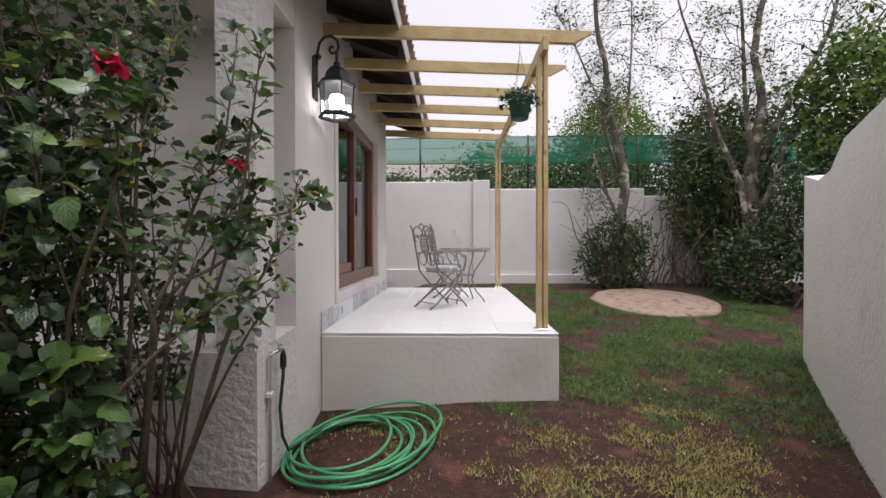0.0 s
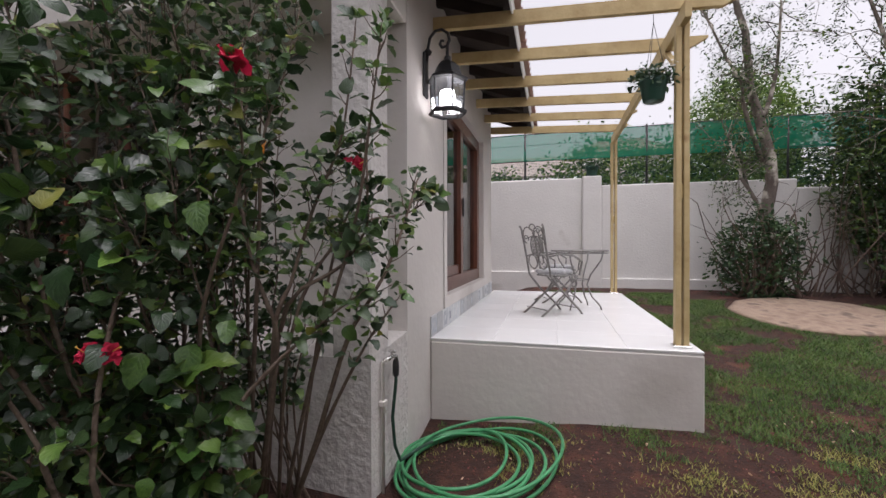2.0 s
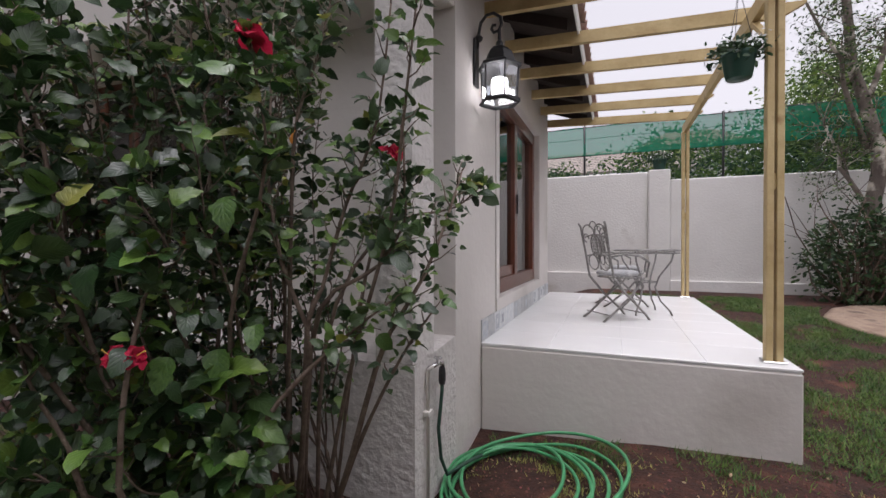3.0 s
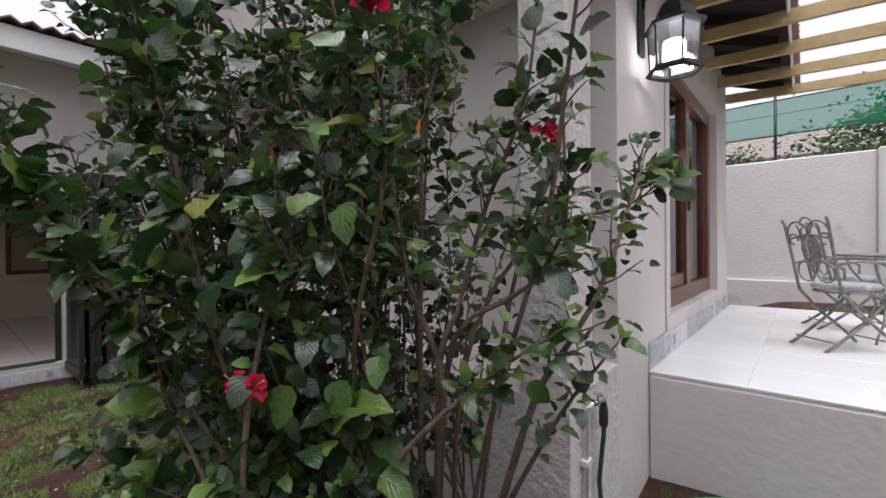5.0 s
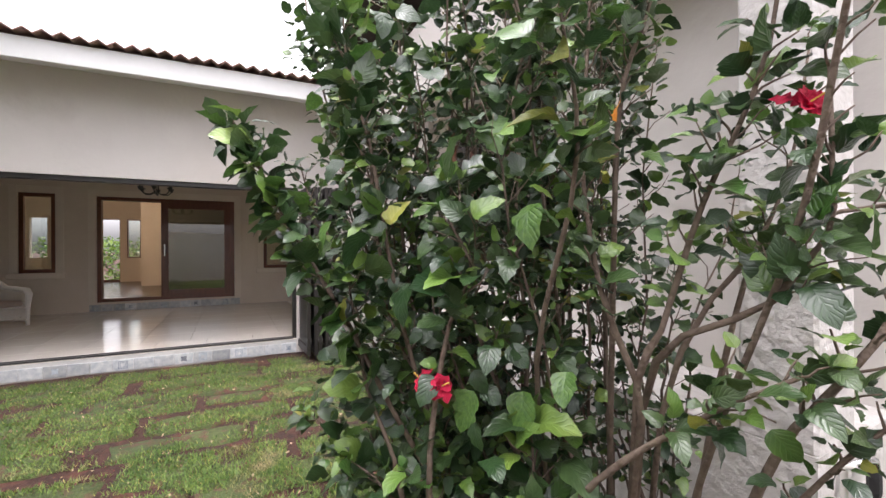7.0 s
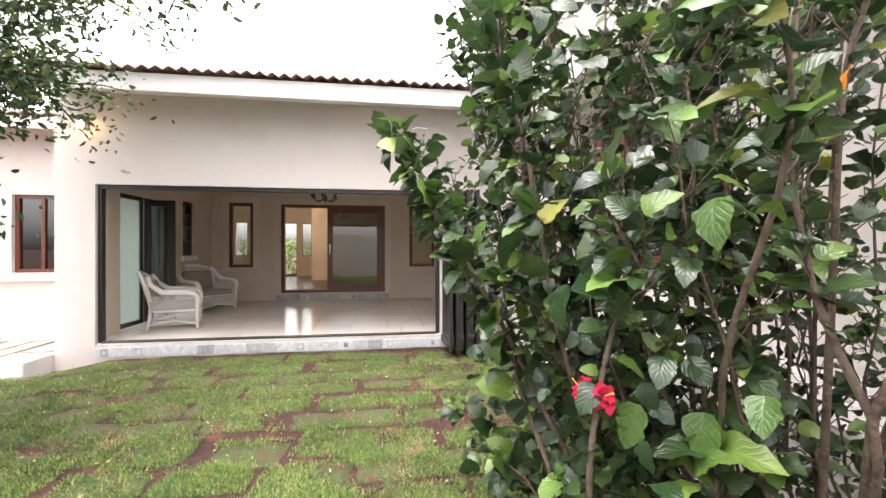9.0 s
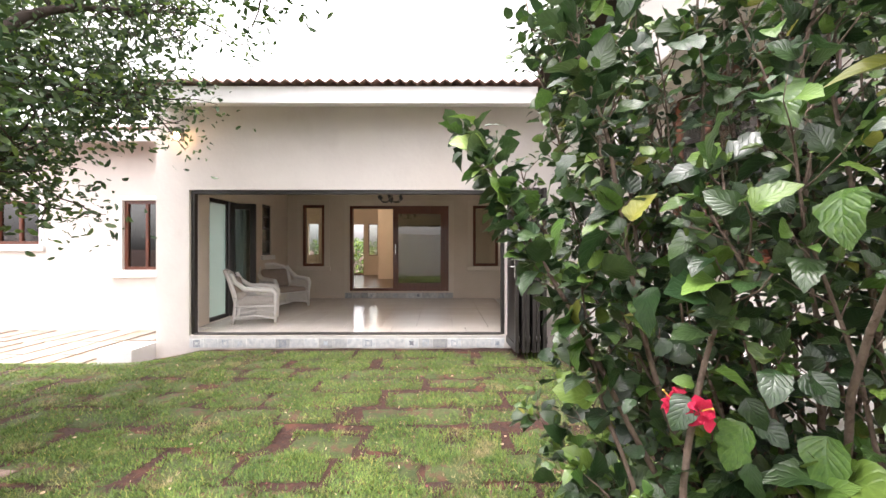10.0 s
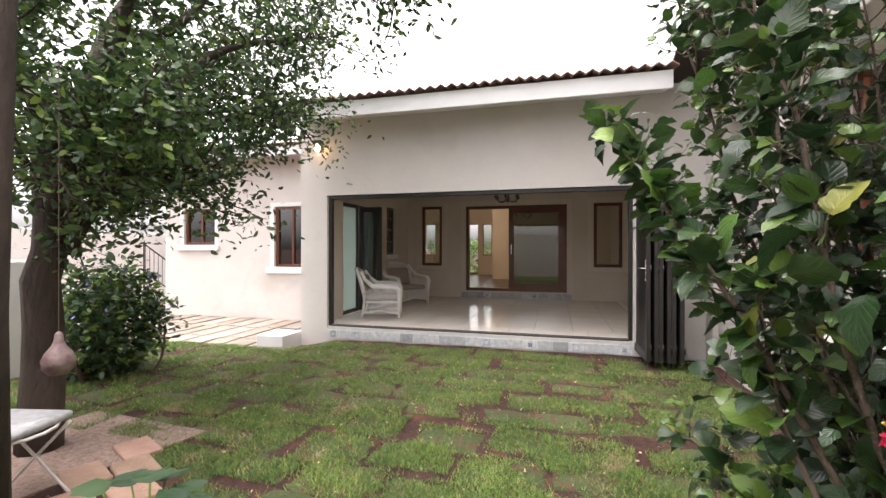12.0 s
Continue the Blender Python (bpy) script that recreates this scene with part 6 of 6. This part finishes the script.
# ---------------------------------------------------------------- seating corner by the tree
ch2 = thing("garden_chair", "white metal garden chair with a grey cushion on gravel", "chair", pose(-1.0, -6.02, 0.0, 0, 0, -78))
part("cushion", Geo().box((-0.2, -0.2, 0.44), (0.21, 0.2, 0.485), 0.02), CUSH, ch2, "mottled grey seat cushion", smooth=True)
part("seat_ring", Geo().tube([(0.22 * math.cos(a * math.pi / 8), 0.21 * math.sin(a * math.pi / 8), 0.43) for a in range(16)], 0.009, 6, closed=True), WICKER, ch2, smooth=True)
for s in (-1, 1):
    part("leg", Geo().tube([(-0.2, s * 0.17, 0.43), (0.22, s * 0.17, 0.0)], 0.009, 6), WICKER, ch2, smooth=True)
    part("leg", Geo().tube([(0.2, s * 0.15, 0.43), (-0.24, s * 0.15, 0.0)], 0.009, 6), WICKER, ch2, smooth=True)
    part("back_post", Geo().tube([(0.2, s * 0.17, 0.43), (0.26, s * 0.16, 0.7), (0.3, s * 0.1, 0.88)], 0.009, 6), WICKER, ch2, smooth=True)
part("back_rail", Geo().tube([(0.26, -0.16, 0.7), (0.26, 0.16, 0.7)], 0.007, 6).tube([(0.3, -0.1, 0.88), (0.31, 0, 0.91), (0.3, 0.1, 0.88)], 0.009, 6), WICKER, ch2, smooth=True)
g = Geo().slab([(-2.1 + 1.6 * t + 0.08 * math.sin(9 * t), -5.75 - 0.5 * t) for t in (0, 0.25, 0.5, 0.75, 1)] + [(-0.3, -7.2), (-2.2, -7.0)], -0.05, 0.014)
struct("gravel_patch", g, GRAVEL, "brown gravel under the garden chair", "ground")
for i, (x, y, a) in enumerate(((-1.72, -5.98, 20), (-1.5, -5.72, 18), (-1.3, -5.5, 22), (-1.35, -5.95, 20), (-1.1, -5.7, 15), (-1.0, -5.35, 20), (-0.85, -6.0, 12))):
    pv = new("paver", tidy(Geo().box((-0.16, -0.11, -0.02), (0.16, 0.11, 0.035), 0.008).mesh("paver", BRICKP)))
    pv.matrix_basis = pose(x, y, 0.0, 0, 0, a + 45)
    tagged(pv, "pink brick paver set in the soil", "paver", "brick pavers by the tree")
gd = thing("hanging_gourd", "painted gourd hanging on a string from the tree", "gourd", pose(-0.75, -5.25, 0.87) @ Matrix.Scale(0.68, 4))
part("gourd", Geo().lathe([(0.01, 0.0), (0.05, 0.01), (0.085, 0.05), (0.09, 0.1), (0.07, 0.15), (0.04, 0.19), (0.025, 0.23), (0.022, 0.27), (0.008, 0.285)], 18), GOURD, gd, smooth=True)
part("string", Geo().tube([(0, 0, 0.28), (0.0, 0, 2.2)], 0.002, 5), TWIG, gd)
p2 = thing("tree_post", "dark rough timber post beside the path", "post", pose(-0.7, -5.555, -0.05))
part("shaft", Geo().tube([(0, 0, 0), (0.01, 0, 1.2), (-0.02, 0.01, 2.6), (0, 0, 4.2)], [0.055, 0.05, 0.048, 0.045], 10), BARKD, p2, smooth=True)
sq = thing("squash_plant", "low pale green plant with broad leaves by the pavers", "plant", pose(-0.95, -5.0, 0.0))
pl, dl2 = [], []
sg = Geo()
for k in range(26):
    a = rng.random() * 6.28
    r = 0.35 * math.sqrt(rng.random())
    p = Vector((r * math.cos(a), r * math.sin(a), 0.12 + 0.14 * rng.random()))
    sg.tube([(p.x * 0.3, p.y * 0.3, 0), p], 0.005, 5)
    pl.append(p)
    dl2.append((math.cos(a), math.sin(a), 0.1))
part("stems", sg, TREELIGHT, sq)
part("leaves", scatter(pl, dl2, [(0, 0, 1)] * 26, 0.13 + 0.06 * rng.random(26), 0.15 + 0.06 * rng.random(26), 0.12, 0.15, 0.2, 0.06), SHRUBLEAF, sq, smooth=True)

# ---------------------------------------------------------------- turf
lawn = thing("lawn", "newly laid turf squares with soil showing between them", "lawn", kind="structure")
blades, straw, deep_grass = [], [], []


def inside_house(x, y):
    return (x < 0.1 and y > -1.25) or (-0.05 < x < 2.15 and -0.05 < y < 4.05) or (x < FX + 0.05 and y > -7.15) or (x < -4.95 and y < -7.1)


def sod(x0, y0, w, h, turn, patchy, keep):
    n = 18
    poly = []
    cx, cy = x0 + w / 2, y0 + h / 2
    for i in range(n):
        a = 2 * math.pi * i / n
        c, s = math.cos(a), math.sin(a)
        k = 1 / max(abs(c) / (w / 2), abs(s) / (h / 2)) * (1 + 0.1 * rng.standard_normal() * patchy - 0.035)
        k = min(k, math.hypot(w, h) / 2 * 0.92)
        px, py = c * k, s * k
        poly.append((cx + px * math.cos(turn) - py * math.sin(turn), cy + px * math.sin(turn) + py * math.cos(turn)))
    if any(inside_house(*q) for q in poly):
        return
    g = Geo()
    g.v = [(x, y, ground_z(x, y) - 0.02) for x, y in poly] + [(cx + (x - cx) * 0.95, cy + (y - cy) * 0.95, ground_z(x, y) + 0.007) for x, y in poly] + [(cx, cy, ground_z(cx, cy) + 0.009)]
    g.f = [(i, (i + 1) % n, n + (i + 1) % n, n + i) for i in range(n)] + [(n + i, n + (i + 1) % n, 2 * n) for i in range(n)]
    part("turf", g, TURF, lawn, smooth=True)
    area = w * h
    m = int(area * keep)
    u, v = rng.random(m) - 0.5, rng.random(m) - 0.5
    for a, b in zip(u * w * 1.05, v * h * 1.05):
        if noise.noise(((cx + a) * 3.1, (cy + b) * 3.1, 5)) + 0.25 * rng.standard_normal() > -0.13 + 0.12 * patchy:
            (straw if rng.random() < 0.09 else blades).append((cx + a * math.cos(turn) - b * math.sin(turn), cy + a * math.sin(turn) + b * math.cos(turn)))


for i in range(-2, 15):
    off = 0.3 * rng.random()
    for j in range(-1, 16):
        x0, y0 = 0.2 - i * 0.42, -8.9 + off + j * 0.56
        if x0 < -6.2 or (x0 > -2.2 and y0 < -5.9) or (y0 > -1.7 and x0 < 0.5 and x0 > -5.2) or (x0 > -0.9 and y0 > -2.6):
            continue
        near = 14000 if x0 > -2.8 else 8000
        sod(x0 + 0.025 * rng.standard_normal(), y0 + 0.03 * rng.standard_normal(), 0.4 + 0.035 * rng.standard_normal(), 0.535 + 0.04 * rng.standard_normal(), 0.07 * rng.standard_normal(), 0.8, near)
# grass beyond the terrace: patchy, in the deeper green, with bare soil showing through
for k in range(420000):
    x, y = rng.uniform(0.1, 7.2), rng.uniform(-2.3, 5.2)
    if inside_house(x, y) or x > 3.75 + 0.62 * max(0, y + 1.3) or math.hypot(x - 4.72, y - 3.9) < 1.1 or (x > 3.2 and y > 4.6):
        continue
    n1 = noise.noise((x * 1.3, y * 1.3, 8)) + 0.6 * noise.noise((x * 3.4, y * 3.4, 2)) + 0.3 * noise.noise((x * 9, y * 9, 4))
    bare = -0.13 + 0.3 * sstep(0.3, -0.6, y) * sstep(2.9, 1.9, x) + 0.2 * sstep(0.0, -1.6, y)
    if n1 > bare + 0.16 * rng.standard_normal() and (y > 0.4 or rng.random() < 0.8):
        (straw if y < -0.35 + 0.5 * noise.noise((x * 2, y * 2, 1)) and n1 < bare + 0.55 and x < 3.2 else deep_grass).append((x, y))


def sward(points, name, material, tall):
    """Grass as one mesh of bent blades standing at the points."""
    Q = np.array(points)
    n = len(Q)
    base = np.column_stack([Q, [ground_z(x, y) + 0.01 for x, y in Q]])
    a = rng.random(n) * 6.28
    lean = 0.5 + 0.9 * rng.random(n)
    H = tall * (0.35 + 0.75 * rng.random(n))
    side = np.column_stack([-np.sin(a), np.cos(a), np.zeros(n)]) * 0.0036
    tip = base + np.column_stack([np.cos(a) * H * lean, np.sin(a) * H * lean, H])
    ge = Geo()
    ge.v = [tuple(p) for p in np.stack([base - side, base + side, tip], 1).reshape(-1, 3).tolist()]
    ge.f = [(o, o + 1, o + 2) for o in range(0, 3 * n, 3)]
    tagged(part(name, ge.mesh(name, material), material, lawn), "", "", "", "stuff")


sward(blades, "grass", BLADE, 0.029)
sward(deep_grass, "older_grass", DEEPGRASS, 0.04)
sward(straw, "dry_grass", STRAW, 0.028)
# fallen leaves and bits of straw
P = np.column_stack([rng.uniform(-5.2, 4.0, 2200), rng.uniform(-8.0, 0.8, 2200)])
P = np.array([(x, y, ground_z(x, y) + 0.035) for x, y in P if not inside_house(x, y)])
litter = new("leaf_litter", small_leaves(P, 0.024).mesh("leaf_litter", DRYLEAF))
tagged(litter, "small dry fallen leaves scattered over soil and turf", "leaf litter", "", "stuff")

# crumbs of soil and small stones on the bare ground
P = np.column_stack([rng.uniform(-0.1, 3.6, 16000), rng.uniform(-2.6, 0.6, 16000)])
P = np.concatenate([P, np.column_stack([rng.uniform(-5.2, 0.2, 5000), rng.uniform(-7.5, -2.2, 5000)])])
g = Geo()
for x, y in P:
    if inside_house(x, y):
        continue
    r = 0.002 + 0.008 * rng.random() ** 3
    o = rng.random(3) * 0.6 + 0.7
    z = ground_z(x, y) + 0.02 * noise.noise((x * 1.7, y * 1.7, 0)) + 0.012 * noise.noise((x * 5, y * 5, 3)) + r * 0.3
    g.add([(x + r * o[0], y, z), (x, y + r * o[1], z), (x - r * o[2], y + r * 0.2, z), (x, y - r * o[0], z), (x, y, z + r * o[1])], [(0, 1, 4), (1, 2, 4), (2, 3, 4), (3, 0, 4)])
tagged(new("soil_crumbs", g.mesh("soil_crumbs", mat("soil_crumb", (0.05, 0.022, 0.016), (0.2, 0.1, 0.07), 9, 0.95, island=0.7))), "crumbs of red soil and small stones", "soil", "", "stuff")
